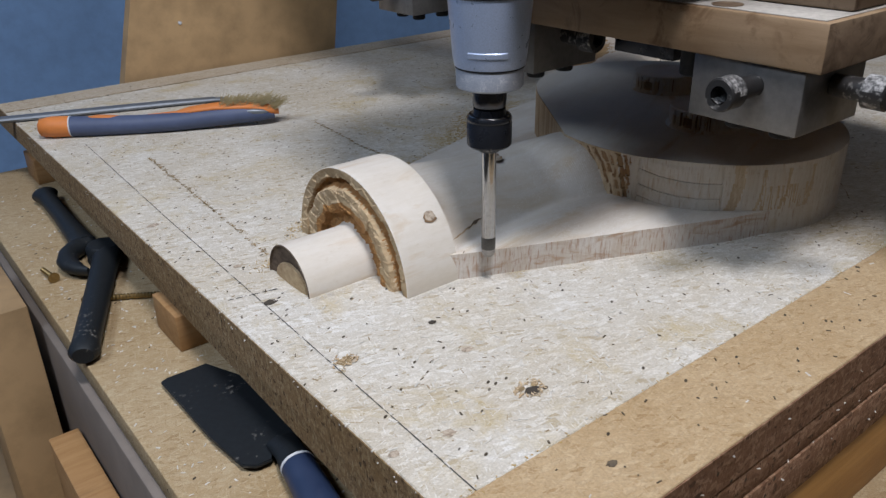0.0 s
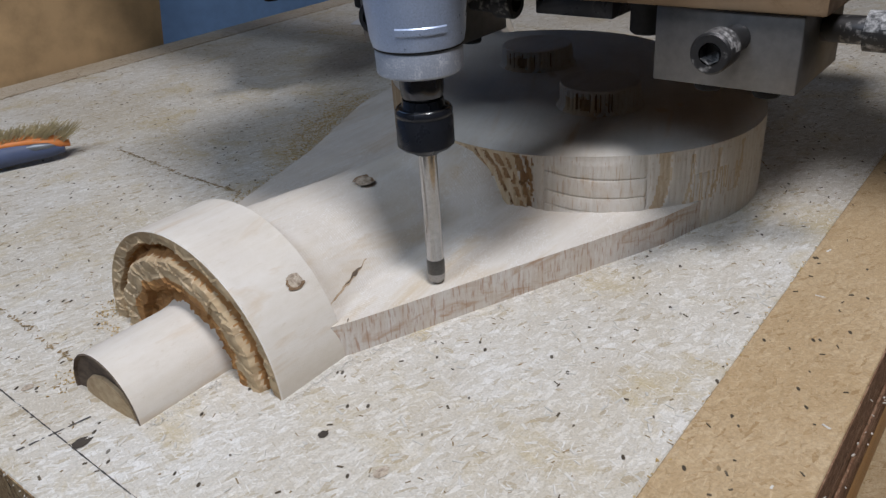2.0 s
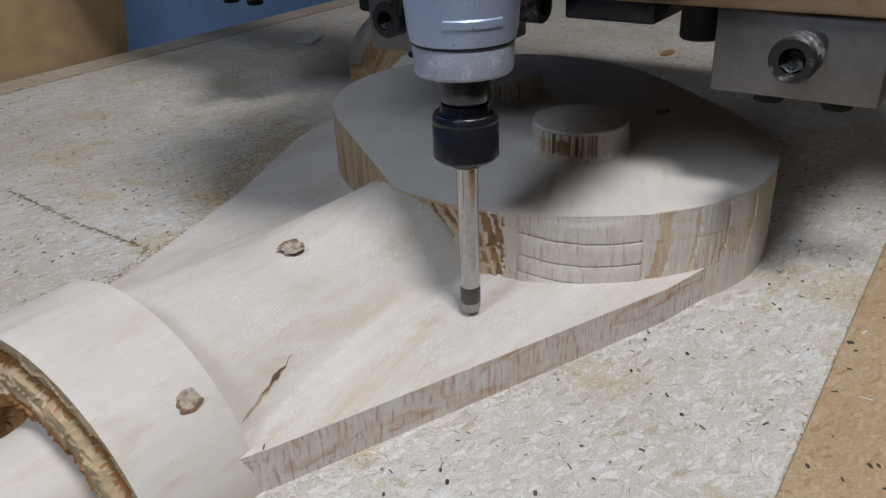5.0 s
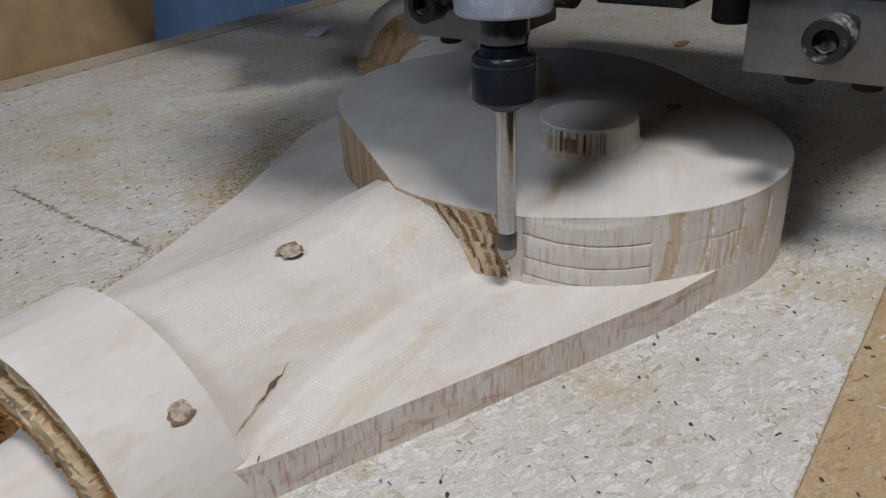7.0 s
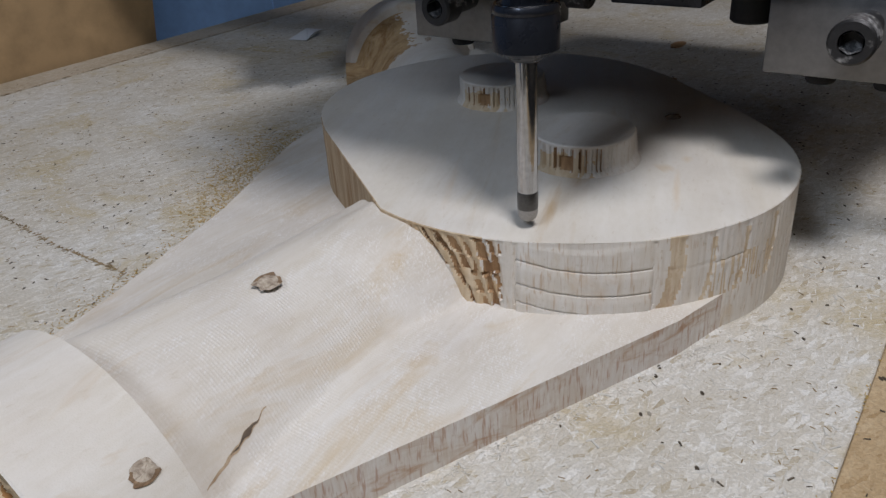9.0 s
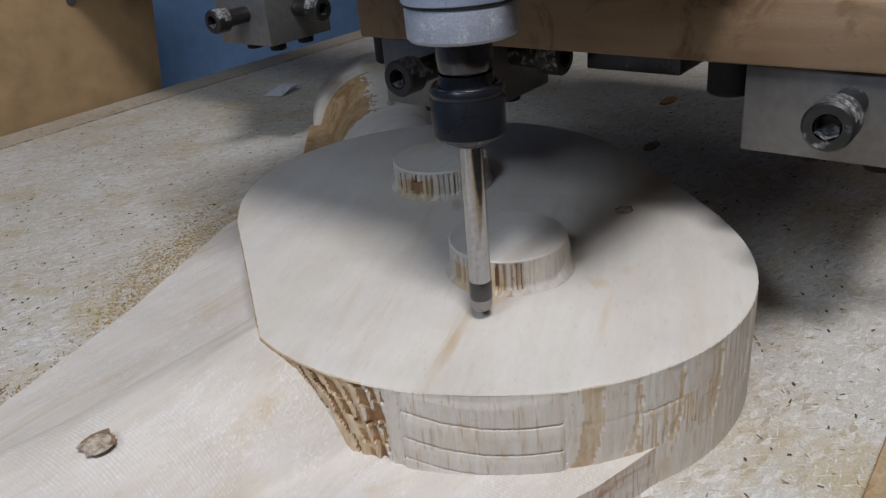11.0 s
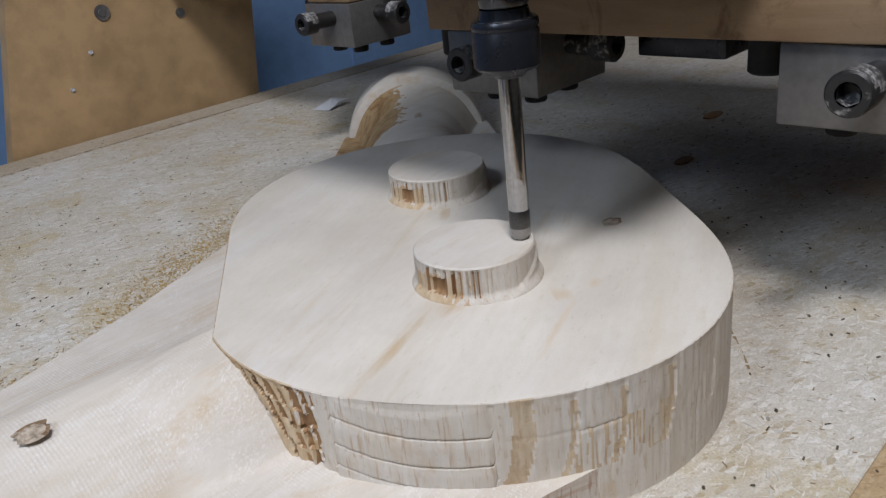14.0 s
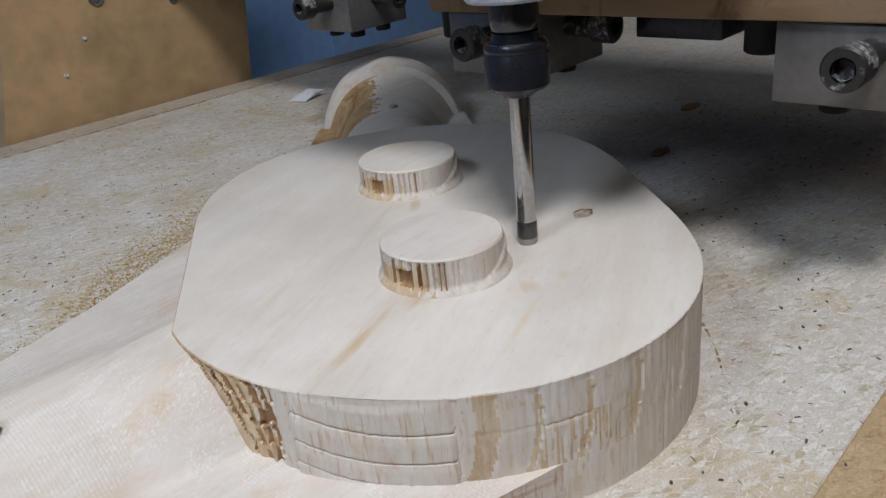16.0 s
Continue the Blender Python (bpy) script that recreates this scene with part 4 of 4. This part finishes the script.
def build_marks():
    sb = bpy.data.objects["spoilboard"]

    def mark(name, bm, mat, label=""):
        ob = part(name, bm, mat, sb, label, 0)
        ob.matrix_parent_inverse = sb.matrix_world.inverted()
    mark("pencil_line", strip([(0.0085, 0.386), (0.0010, 0.150), (-0.0075, -0.2144)], 0.0006, jitter=0.4, breaks=0.04), M_LINE, "dark pencil line")
    mark("pencil_line", strip([(-0.0175, 0.0048), (0.0125, -0.0014)], 0.0008, jitter=0.3, breaks=0.15), M_LINE, "short dark pencil tick")
    mark("scored_groove", strip([(0.0405, 0.300), (0.0385, 0.230), (0.0300, 0.045)], 0.0012, jitter=0.9, breaks=0.55), M_GROOVE, "brown scored groove")
    mark("scored_groove", strip([(0.2140, 0.300), (0.2070, 0.200), (0.2070, 0.118)], 0.0012, jitter=0.9, breaks=0.50), M_GROOVE, "brown scored groove")
    mark("scored_groove", strip([(X0 + 0.001, 0.5601), (X1 - 0.01, 0.5601)], 0.0016, z=0.0009, jitter=0.95, breaks=0.55), M_GROOVE, "grimy joint along the back strip")
    ring = [(CX + (rim(radians(d)) + 0.0095) * math.cos(radians(d)), CY + (rim(radians(d)) + 0.0095) * math.sin(radians(d))) for d in range(-74, -20, 4)]
    mark("scored_groove", strip(ring, 0.0009, jitter=0.7, breaks=0.25), M_GROOVE, "brown groove routed round the workpiece")
    for x, y, r, mat in ((0.0008, -0.0141, 0.0042, M_DARK), (0.0595, -0.1792, 0.0042, M_DARK), (0.0074, -0.1782, 0.0034, M_HOLE), (-0.0122, 0.147, 0.0045, M_HOLE),
                         (0.0022, -0.0973, 0.0055, M_GROOVE), (0.0616, -0.0955, 0.0026, M_DARK), (0.0588, -0.130, 0.0035, M_HOLE), (-0.0208, -0.1739, 0.0028, M_HOLE),
                         (0.0068, 0.0439, 0.0030, M_HOLE), (0.0483, -0.2398, 0.0026, M_SPECK), 
                         (0.0640, -0.1760, 0.0022, M_GROOVE), (0.0555, -0.1745, 0.0026, M_GROOVE), (0.0660, -0.1815, 0.0018, M_SPECK), (0.0060, -0.1000, 0.0020, M_HOLE)):
        bm = bmesh.new()
        seg = 20
        z = 0.0009 if y < -0.2144 else 0.0003
        rim_v = [bm.verts.new((x + r * (1 + 0.55 * noise.noise((k * 0.9, x * 300, y * 300))) * math.cos(2 * math.pi * k / seg),
                               y + r * 0.75 * (1 + 0.3 * noise.noise((k * 0.8, y * 310, 2))) * math.sin(2 * math.pi * k / seg), z)) for k in range(seg)]
        inner = [bm.verts.new((x + (v.co.x - x) * 0.6, y + (v.co.y - y) * 0.6, z + 0.0004 * noise.noise((i, x * 99, 4)) + 0.0002)) for i, v in enumerate(rim_v)]
        for k in range(seg):
            j = (k + 1) % seg
            bm.faces.new((rim_v[k], rim_v[j], inner[j], inner[k]))
        bm.faces.new(inner)
        mark("screw_hole", bm, mat)


M_GROOVE = paint("groove_brown", (0.4, 0.288, 0.152), 0.9, 0.5, 700)
build_marks()


def on_work(x, y):
    """True where the carved workpiece covers the board."""
    if math.hypot(x - CX, y - CY) < rim(math.atan2(y - CY, x - CX)) + 0.009:
        return True
    if 0.107 < x < 0.34 and near_edge(x) - 0.001 < y < far_edge(x) + 0.001:
        return True
    if 0.06 < x < 0.108 and abs(y) < 0.066 or 0.018 < x < 0.07 and abs(y) < 0.027:
        return True
    d = Vector((x - 0.381, y))
    u, v = d.x * 0.682 + d.y * 0.731, d.y * 0.682 - d.x * 0.731
    return 0.05 < u < 0.37 and abs(v) < 0.09


def scatter(name, spots, mat, long, wide, thick, label, seed):
    """Flat slivers of wood, each a bent chip lying on the board."""
    rnd = random.Random(seed)
    verts, faces = [], []
    for x, y, z in spots:
        a, ln, w = rnd.uniform(0, 6.3), long * rnd.uniform(0.4, 1.3), wide * rnd.uniform(0.5, 1.4)
        c, s, t, lift = math.cos(a), math.sin(a), thick * rnd.uniform(0.6, 1.6), rnd.uniform(0, 1.2) * thick
        base = len(verts)
        for px, py, pz in ((-ln, -w, 0), (ln, -w * 0.7, lift), (ln * 0.9, w, lift), (-ln * 0.8, w, 0), (-ln * 0.9, -w * 0.7, t), (ln * 0.85, -w * 0.5, t + lift), (ln * 0.8, w * 0.7, t + lift), (-ln * 0.7, w * 0.6, t)):
            verts.append((x + c * px / 2 - s * py / 2, y + s * px / 2 + c * py / 2, z + pz))
        faces += [tuple(base + i for i in q) for q in ((4, 5, 6, 7), (0, 1, 5, 4), (1, 2, 6, 5), (2, 3, 7, 6), (3, 0, 4, 7))]
    me = bpy.data.meshes.new(name)
    me.from_pydata(verts, [], faces)
    me.materials.append(mat)
    return tagged(new(name, me), label, "wood chips", kind="stuff")


def build_chips():
    rnd = random.Random(11)

    def board_spots(n, x0, x1, y0, y1, z=0.0001):
        out = []
        while len(out) < n:
            x, y = rnd.uniform(x0, x1), rnd.uniform(y0, y1)
            if not on_work(x, y):
                out.append((x, y, z if -0.2144 < y < 0.56 else z + 0.0006))
        return out

    def near_line(n, pts, spread):
        out = []
        while len(out) < n:
            k = rnd.randrange(len(pts) - 1)
            t = rnd.random()
            x = pts[k][0] + (pts[k + 1][0] - pts[k][0]) * t + rnd.gauss(0, spread)
            y = pts[k][1] + (pts[k + 1][1] - pts[k][1]) * t + rnd.gauss(0, spread)
            if not on_work(x, y):
                out.append((x, y, 0.0001 + abs(rnd.gauss(0, 0.0003))))
        return out
    scatter("pale_shavings", board_spots(3200, -0.02, 0.75, -0.2140, 0.5) + board_spots(16, -0.02, 0.75, -0.26, -0.215), M_SHAVING, 0.0046, 0.0011, 0.0002, "pale slivers of wood strewn over the spoilboard", 1)
    scatter("dark_chips", board_spots(460, -0.02, 0.8, -0.2140, 0.55) + board_spots(60, -0.02, 0.8, -0.26, -0.215), M_SPECK, 0.0024, 0.0008, 0.0003, "small dark chips strewn over the spoilboard", 2)
    far = [(0.11, 0.108), (0.19, 0.120), (0.285, 0.150), (0.36, 0.196), (0.42, 0.212)]
    scatter("sawdust", near_line(900, far, 0.006) + near_line(1100, [(0.27, 0.150), (0.33, 0.185), (0.40, 0.215)], 0.011) + near_line(600, [(0.31, 0.190), (0.42, 0.235)], 0.013)
            + near_line(500, [(0.018, 0.03), (0.06, 0.034), (0.066, 0.07), (0.10, 0.075)], 0.006)
            + near_line(160, [(-0.024, -0.2144), (0.72, -0.2144)], 0.0015), M_DUST, 0.0014, 0.0005, 0.0002, "yellow sawdust lying along the workpiece", 3)
    scatter("fine_dust", near_line(420, [(0.022, -0.028), (0.066, -0.030), (0.068, -0.066), (0.108, -0.070)], 0.0022) + near_line(650, [(0.108, -0.071), (0.285, -0.147), (0.38, -0.170)], 0.0030) + near_line(500, [(0.40, -0.168), (0.47, -0.140), (0.53, -0.075)], 0.0050), M_SHAVING, 0.0009, 0.0005, 0.0001, "fine pale dust lying along the flange", 7)
    scatter("brown_slivers", board_spots(1000, -0.02, 0.75, -0.2140, 0.5) + near_line(160, [(0.0405, 0.300), (0.0385, 0.230), (0.0300, 0.045)], 0.0012) + near_line(120, [(0.2140, 0.300), (0.2070, 0.200), (0.2070, 0.118)], 0.0012) + near_line(220, [(-0.02, 0.558), (0.9, 0.558)], 0.0015), M_GROOVE, 0.0030, 0.0005, 0.0002, "thin brown slivers pressed into the spoilboard", 8)
    rim_spots = [(0.0595 + 0.0075 * math.cos(a) * rnd.uniform(0.7, 1.3), -0.1775 + 0.0055 * math.sin(a) * rnd.uniform(0.7, 1.3), 0.0003) for a in [rnd.uniform(0, 6.28) for _ in range(70)]]
    scatter("hole_crumbs", rim_spots + [(0.0022 + rnd.gauss(0, 0.004), -0.0973 + rnd.gauss(0, 0.003), 0.0006) for _ in range(40)], M_TAN, 0.0022, 0.0007, 0.0004, "tan crumbs round the open screw holes", 9)
    edge = [(-0.0255, rnd.uniform(-0.24, 0.5), rnd.uniform(-0.006, 0.0)) for _ in range(150)]
    scatter("edge_splinters", edge, M_SHAVING, 0.0035, 0.0009, 0.0004, "pale splinters clinging to the board edge", 4)
    scatter("bench_dust", [(rnd.uniform(-0.084, 0.02), rnd.uniform(-0.2, 0.5), SHELF + 0.0001) for _ in range(420)], M_SHAVING, 0.0028, 0.0010, 0.0003, "pale dust and splinters on the bench top", 5)
    scatter("fascia_splinters", [(rnd.uniform(0.03, 0.4), Y0 - 0.0016, rnd.uniform(-0.066, -0.004)) for _ in range(45)], M_SHAVING, 0.0018, 0.0008, 0.0004, "pale splinters clinging to the dark fascia", 6)


build_chips()


# ---- tools lying about ----
def sweep(path, seg=20, bm=None):
    """A tube through (x, y, z, half width, half height) stations."""
    b = bmesh.new() if bm is None else bm
    rings = []
    for k, (x, y, z, w, h) in enumerate(path):
        p, q = path[max(k - 1, 0)], path[min(k + 1, len(path) - 1)]
        d = Vector((q[0] - p[0], q[1] - p[1], 0)).normalized()
        side = Vector((-d.y, d.x, 0))
        rings.append([b.verts.new(Vector((x, y, z)) + side * w * math.cos(2 * math.pi * i / seg) + Vector((0, 0, h * math.sin(2 * math.pi * i / seg)))) for i in range(seg)])
    for a, c in zip(rings, rings[1:]):
        for i in range(seg):
            b.faces.new((a[i], a[(i + 1) % seg], c[(i + 1) % seg], c[i]))
    b.faces.new(rings[0][::-1])
    b.faces.new(rings[-1])
    return b


def along(p, q, *stations):
    """Stations (share of the way, sideways, height, half width, half height) between two points of the plan."""
    d = Vector((q[0] - p[0], q[1] - p[1]))
    n = Vector((-d.y, d.x)).normalized()
    return [(p[0] + d.x * t + n.x * s, p[1] + d.y * t + n.y * s, z, w, h) for t, s, z, w, h in stations]


def build_brush():
    b = tagged(empty("wire_brush", Matrix.Translation((0.09, 0.40, 0))), "wire brush with slate blue and orange grip and brass bristles", "wire brush")

    def bpart(name, bm, mat, label=""):
        ob = part(name, bm, mat, b, label, 50)
        ob.matrix_parent_inverse = b.matrix_world.inverted()
    p, q = (-0.0195, 0.4345), (0.1810, 0.3230)
    bpart("end_cap", sweep(along(p, q, (0.0, 0, 0.0100, 0.004, 0.005), (0.012, 0, 0.0105, 0.0080, 0.0088), (0.06, -0.0005, 0.0108, 0.0103, 0.0104), (0.135, -0.001, 0.0104, 0.0104, 0.0102))), M_ORANGE, "orange rubber end cap")
    bpart("cap_seam", sweep(along(p, q, (0.133, -0.001, 0.0104, 0.0106, 0.0104), (0.138, -0.001, 0.0104, 0.0106, 0.0104))), M_PAPER, "thin pale seam behind the end cap")
    bpart("grip", sweep(along(p, q, (0.137, -0.001, 0.0102, 0.0102, 0.0100), (0.25, -0.003, 0.0098, 0.0100, 0.0096), (0.42, -0.005, 0.0094, 0.0096, 0.0092), (0.58, -0.0045, 0.0096, 0.0096, 0.0092),
                               (0.72, -0.0025, 0.0112, 0.0098, 0.0094), (0.86, -0.001, 0.0126, 0.0098, 0.0090), (0.95, 0, 0.0122, 0.0090, 0.0080), (1.0, 0, 0.0105, 0.0050, 0.0045))), M_NAVY, "slate blue plastic grip")
    bpart("inlay", sweep(along(p, q, (0.20, -0.002, 0.0186, 0.002, 0.0008), (0.25, -0.002, 0.0190, 0.005, 0.0012), (0.31, -0.003, 0.0184, 0.0045, 0.0012), (0.34, -0.003, 0.0182, 0.002, 0.0006))), M_ORANGE, "orange inlay")
    bpart("top_inlay", sweep(along(p, q, (0.46, -0.003, 0.0180, 0.001, 0.0006), (0.58, -0.002, 0.0184, 0.0030, 0.0012), (0.64, -0.001, 0.0196, 0.0075, 0.0034), (0.75, 0.001, 0.0210, 0.0085, 0.0038), (0.9, 0.001, 0.0200, 0.0088, 0.0046), (0.99, 0, 0.0150, 0.0070, 0.0050), (1.02, 0, 0.0125, 0.0030, 0.0025))), M_ORANGE, "orange head inlay")
    bpart("worn_patch", sweep(along(p, q, (0.875, -0.0072, 0.0165, 0.0012, 0.0010), (0.91, -0.0078, 0.0160, 0.0028, 0.0030), (0.95, -0.0068, 0.0152, 0.0028, 0.0026), (0.975, -0.0055, 0.0145, 0.0012, 0.0010))), M_STEEL, "grey worn patch on the head")
    rnd = random.Random(3)
    verts, faces = [], []
    d = Vector((q[0] - p[0], q[1] - p[1])).normalized()
    for _ in range(520):
        t, s = rnd.uniform(0.76, 1.01), rnd.uniform(-0.0065, 0.0065)
        x, y = p[0] + (q[0] - p[0]) * t - d.y * s, p[1] + (q[1] - p[1]) * t + d.x * s
        lean = Vector((rnd.gauss(0.004 + 0.010 * (t - 0.7) / 0.3, 0.003), rnd.gauss(0, 0.004), rnd.uniform(0.007, 0.013)))
        base = Vector((x, y, 0.0195 if t < 0.96 else 0.016))
        tip = base + Vector((d.x * lean.x - d.y * lean.y, d.y * lean.x + d.x * lean.y, lean.z))
        i = len(verts)
        w = 0.00028
        verts += [base + Vector((w, 0, 0)), base + Vector((-w, w, 0)), base + Vector((0, -w, 0)), tip + Vector((w * 0.7, 0, 0)), tip + Vector((-w * 0.7, w * 0.7, 0)), tip + Vector((0, -w * 0.7, 0))]
        faces += [(i, i + 1, i + 4, i + 3), (i + 1, i + 2, i + 5, i + 4), (i + 2, i, i + 3, i + 5), (i + 3, i + 4, i + 5)]
    me = bpy.data.meshes.new("bristles")
    me.from_pydata(verts, [], faces)
    me.materials.append(M_BRISTLE)
    ob = new("bristles", me)
    ob.parent = b
    ob.matrix_parent_inverse = b.matrix_world.inverted()
    ob["label"] = "splayed brass wire bristles"


build_brush()


def build_bar():
    p, q = (-0.075, 0.5310), (0.1830, 0.4400)
    bm = sweep(along(p, q, (0, 0, 0.0038, 0.0055, 0.0035), (0.75, 0, 0.0038, 0.0058, 0.0035), (0.93, 0, 0.0034, 0.0050, 0.0030), (1.0, 0, 0.0022, 0.0025, 0.0018)), 12)
    ob = link("metal_bar", bm, M_STEEL, None, "", 30)
    tagged(ob, "grey steel file blade lying behind the wire brush", "metal file")


build_bar()


def build_pincers():
    t = tagged(empty("pincers", Matrix.Translation((-0.04, 0.28, SHELF))), "black iron pincers with curved jaws lying on the bench top", "pincers")
    z = SHELF + 0.009

    def bpart(name, bm, label=""):
        ob = part(name, bm, M_IRON, t, label, 50)
        ob.matrix_parent_inverse = t.matrix_world.inverted()
    bpart("handle", sweep(along((-0.0270, 0.4480), (-0.0325, 0.2880), (0, 0, z, 0.0095, 0.0065), (0.03, 0, z, 0.0125, 0.0085), (0.12, 0, z, 0.0085, 0.0080), (0.5, 0, z, 0.0080, 0.0078), (0.85, 0, z, 0.0100, 0.0080), (1.0, 0, z, 0.0120, 0.0085))))
    bpart("jaw", sweep([(-0.0300, 0.292, z, 0.0095, 0.0085), (-0.0400, 0.287, z, 0.0090, 0.008), (-0.0490, 0.278, z, 0.0085, 0.0075), (-0.0535, 0.266, z, 0.0085, 0.007), (-0.0535, 0.254, z, 0.0080, 0.006), (-0.0505, 0.243, z, 0.0055, 0.005), (-0.0455, 0.233, z, 0.0015, 0.004)]))
    bpart("joint", lathe([(0, 0.009), (0.0130, 0.008), (0.0150, 0.005), (0.0150, -0.008), (0, -0.0085)], 28, m=Matrix.Translation((-0.0225, 0.264, z))))
    bpart("lower_handle", sweep(along((-0.0205, 0.262), (-0.0870, 0.1040), (0, 0, z, 0.0120, 0.0085), (0.25, 0, z, 0.0105, 0.0085), (0.6, 0, z, 0.0100, 0.0085), (0.9, 0, z, 0.0098, 0.0085), (0.97, 0, z, 0.0105, 0.0088), (1.0, 0, z, 0.0070, 0.0060))))
    bpart("jaw_stub", sweep([(-0.020, 0.268, z, 0.010, 0.008), (-0.004, 0.276, z, 0.009, 0.008), (0.008, 0.270, z, 0.006, 0.006)]))


build_pincers()


def build_knife():
    k = tagged(empty("putty_knife", Matrix.Translation((-0.03, -0.02, SHELF))), "broad black putty knife with dark blue handle on the bench top", "putty knife")

    def bpart(name, bm, mat, label=""):
        ob = part(name, bm, mat, k, label, 40)
        ob.matrix_parent_inverse = k.matrix_world.inverted()
    blade = ngon_prism([(-0.0554, 0.0461), (-0.0506, 0.0478), (-0.0236, 0.0473), (-0.0080, 0.0120), (0.0040, -0.0380), (-0.0040, -0.0540), (-0.0156, -0.0641), (-0.0305, -0.0600), (-0.0341, -0.0690), (-0.0438, -0.0685), (-0.0500, -0.0624), (-0.0535, -0.0300)], SHELF + 0.0030, SHELF + 0.0055)
    bmesh.ops.bevel(blade, geom=list(blade.edges), offset=0.0006, segments=2, affect="EDGES")
    bpart("blade", blade, M_IRON, "broad dark steel blade")
    p, q = (-0.0225, -0.0590), (-0.0440, -0.1790)
    bpart("neck", sweep(along(p, q, (0.0, 0, SHELF + 0.006, 0.010, 0.0045), (0.12, 0, SHELF + 0.008, 0.0085, 0.0065), (0.235, 0, SHELF + 0.009, 0.0100, 0.0080))), M_IRON)
    bpart("ferrule", sweep(along(p, q, (0.235, 0, SHELF + 0.010, 0.0100, 0.0090), (0.25, 0, SHELF + 0.010, 0.0100, 0.0090))), M_PAPER, "thin white ring")
    bpart("handle", sweep(along(p, q, (0.251, 0, SHELF + 0.010, 0.0097, 0.0088), (0.5, 0, SHELF + 0.010, 0.0105, 0.0095), (0.9, 0, SHELF + 0.010, 0.0120, 0.0098), (1.0, 0, SHELF + 0.010, 0.007, 0.006))), M_NAVYHANDLE, "dark blue handle")


build_knife()


def build_small():
    s = tagged(empty("wood_screw", Matrix.Translation((-0.0690, 0.262, SHELF))), "yellow zinc wood screw lying on the bench top", "screw")
    a = pose(-0.0690, 0.2500, SHELF + 0.0042, -90, 0, 8)
    for name, bm in (("screw_head", lathe([(0, 0.0), (0.0020, 0.0006), (0.0046, 0.0), (0.0048, 0.0008), (0.0022, 0.0042)], 20, m=a)), ("screw_thread", lathe([(0.0022, 0.0040)] + [(0.0022 if i % 2 else 0.0016, 0.0050 + 0.0012 * i) for i in range(16)] + [(0.0, 0.027)], 14, m=a))):
        ob = part(name, bm, M_BRASS, s)
        ob.matrix_parent_inverse = s.matrix_world.inverted()
    r = pose(-0.0625, 0.2000, SHELF + 0.0030, 90, 0, 58.5)
    rod = lathe([(0, 0)] + [(0.0026 if i % 2 else 0.0019, 0.001 + 0.0013 * i) for i in range(48)] + [(0, 0.066)], 12, m=r)
    tagged(link("threaded_screw", rod, M_BRASS), "long brass-coloured threaded screw under the pincers", "screw")
    bm = bmesh.new()
    vs = [bm.verts.new(p) for p in ((0.6440, 0.4500, 0.0006), (0.6480, 0.4260, 0.0008), (0.6660, 0.4290, 0.0060), (0.6830, 0.4330, 0.0050), (0.6680, 0.4440, 0.0085))]
    bm.faces.new(vs)
    ext = bmesh.ops.extrude_face_region(bm, geom=list(bm.faces))
    for v in (g for g in ext["geom"] if isinstance(g, bmesh.types.BMVert)):
        v.co.z += 0.0006
    tagged(link("paper_scrap", bm, M_PAPER, None, "", 0), "crumpled white paper scrap on the spoilboard", "paper")
    for x, y, w in ((0.7776, 0.0424, 0.014), (0.6572, 0.0047, 0.011)):
        b = ngon_prism([(x + w * math.cos(i * 0.9) * (1 + 0.3 * noise.noise((i, x, y))), y + w * 0.45 * math.sin(i * 0.9)) for i in range(7)], 0.0002, 0.0016)
        tagged(link("wood_offcut", b, M_BATTEN if x > 0.7 else M_TORN, None, "", 0), "thin brown wood splinter lying on the spoilboard", "offcut")


build_small()


def build_underbench():
    """Timber leaning and lying beside the bench."""
    tagged(link("timber_offcut", box(-0.140, -0.0980, 0.215, 0.315, -0.330, -0.066, 0.0015), M_PANEL), "upright brown board standing beside the bench", "timber")
    tagged(link("timber_block", box(-0.116, -0.0935, -0.20, 0.160, -0.260, -0.152, 0.0015), M_BATTEN), "pine block fixed along the bench side", "timber")
    tagged(link("low_shelf", box(-0.45, -0.096, -0.30, 0.66, -0.348, -0.331, 0.0015), M_PANEL), "brown lower shelf board beside the bench", "shelf")


build_underbench()


# ---- what moves ----
PASS = [
    (0.0, 0.1192, 0.0171), (0.5, 0.1302, 0.0172), (1.0, 0.1405, 0.0172), (1.5, 0.1500, 0.0173), (2.0, 0.1605, 0.0174), (2.5, 0.1700, 0.0176),
    (3.0, 0.1812, 0.0178), (3.5, 0.1909, 0.0179), (4.0, 0.2015, 0.0179), (5.3, 0.2270, 0.0185), (6.0, 0.2400, 0.0198), (6.5, 0.2455, 0.0240), (7.0, 0.2483, 0.0338),
    (7.5, 0.2503, 0.0448), (8.0, 0.2515, 0.0533), (8.5, 0.2605, 0.0541), (9.0, 0.2723, 0.0541), (9.5, 0.2835, 0.0541), (10.0, 0.2940, 0.0538),
    (10.9, 0.3110, 0.0540), (11.5, 0.3210, 0.0590), (12.0, 0.3270, 0.0665), (12.5, 0.3346, 0.0674), (13.0, 0.3448, 0.0672), (13.5, 0.3562, 0.0662), (14.0, 0.3680, 0.0658),
    (14.5, 0.3768, 0.0659), (15.0, 0.3818, 0.0581), (15.5, 0.3845, 0.0480), (16.0, 0.3928, 0.0477),
]


def motions():
    walk(gantry, [(t, pose(x, 0, (-0.0368 if x > 0.256 else -0.020) * (x - 0.256))) for t, x, z in PASS])
    walk(spindle, [(t, pose(x, TIP_Y, z)) for t, x, z in PASS])


motions()
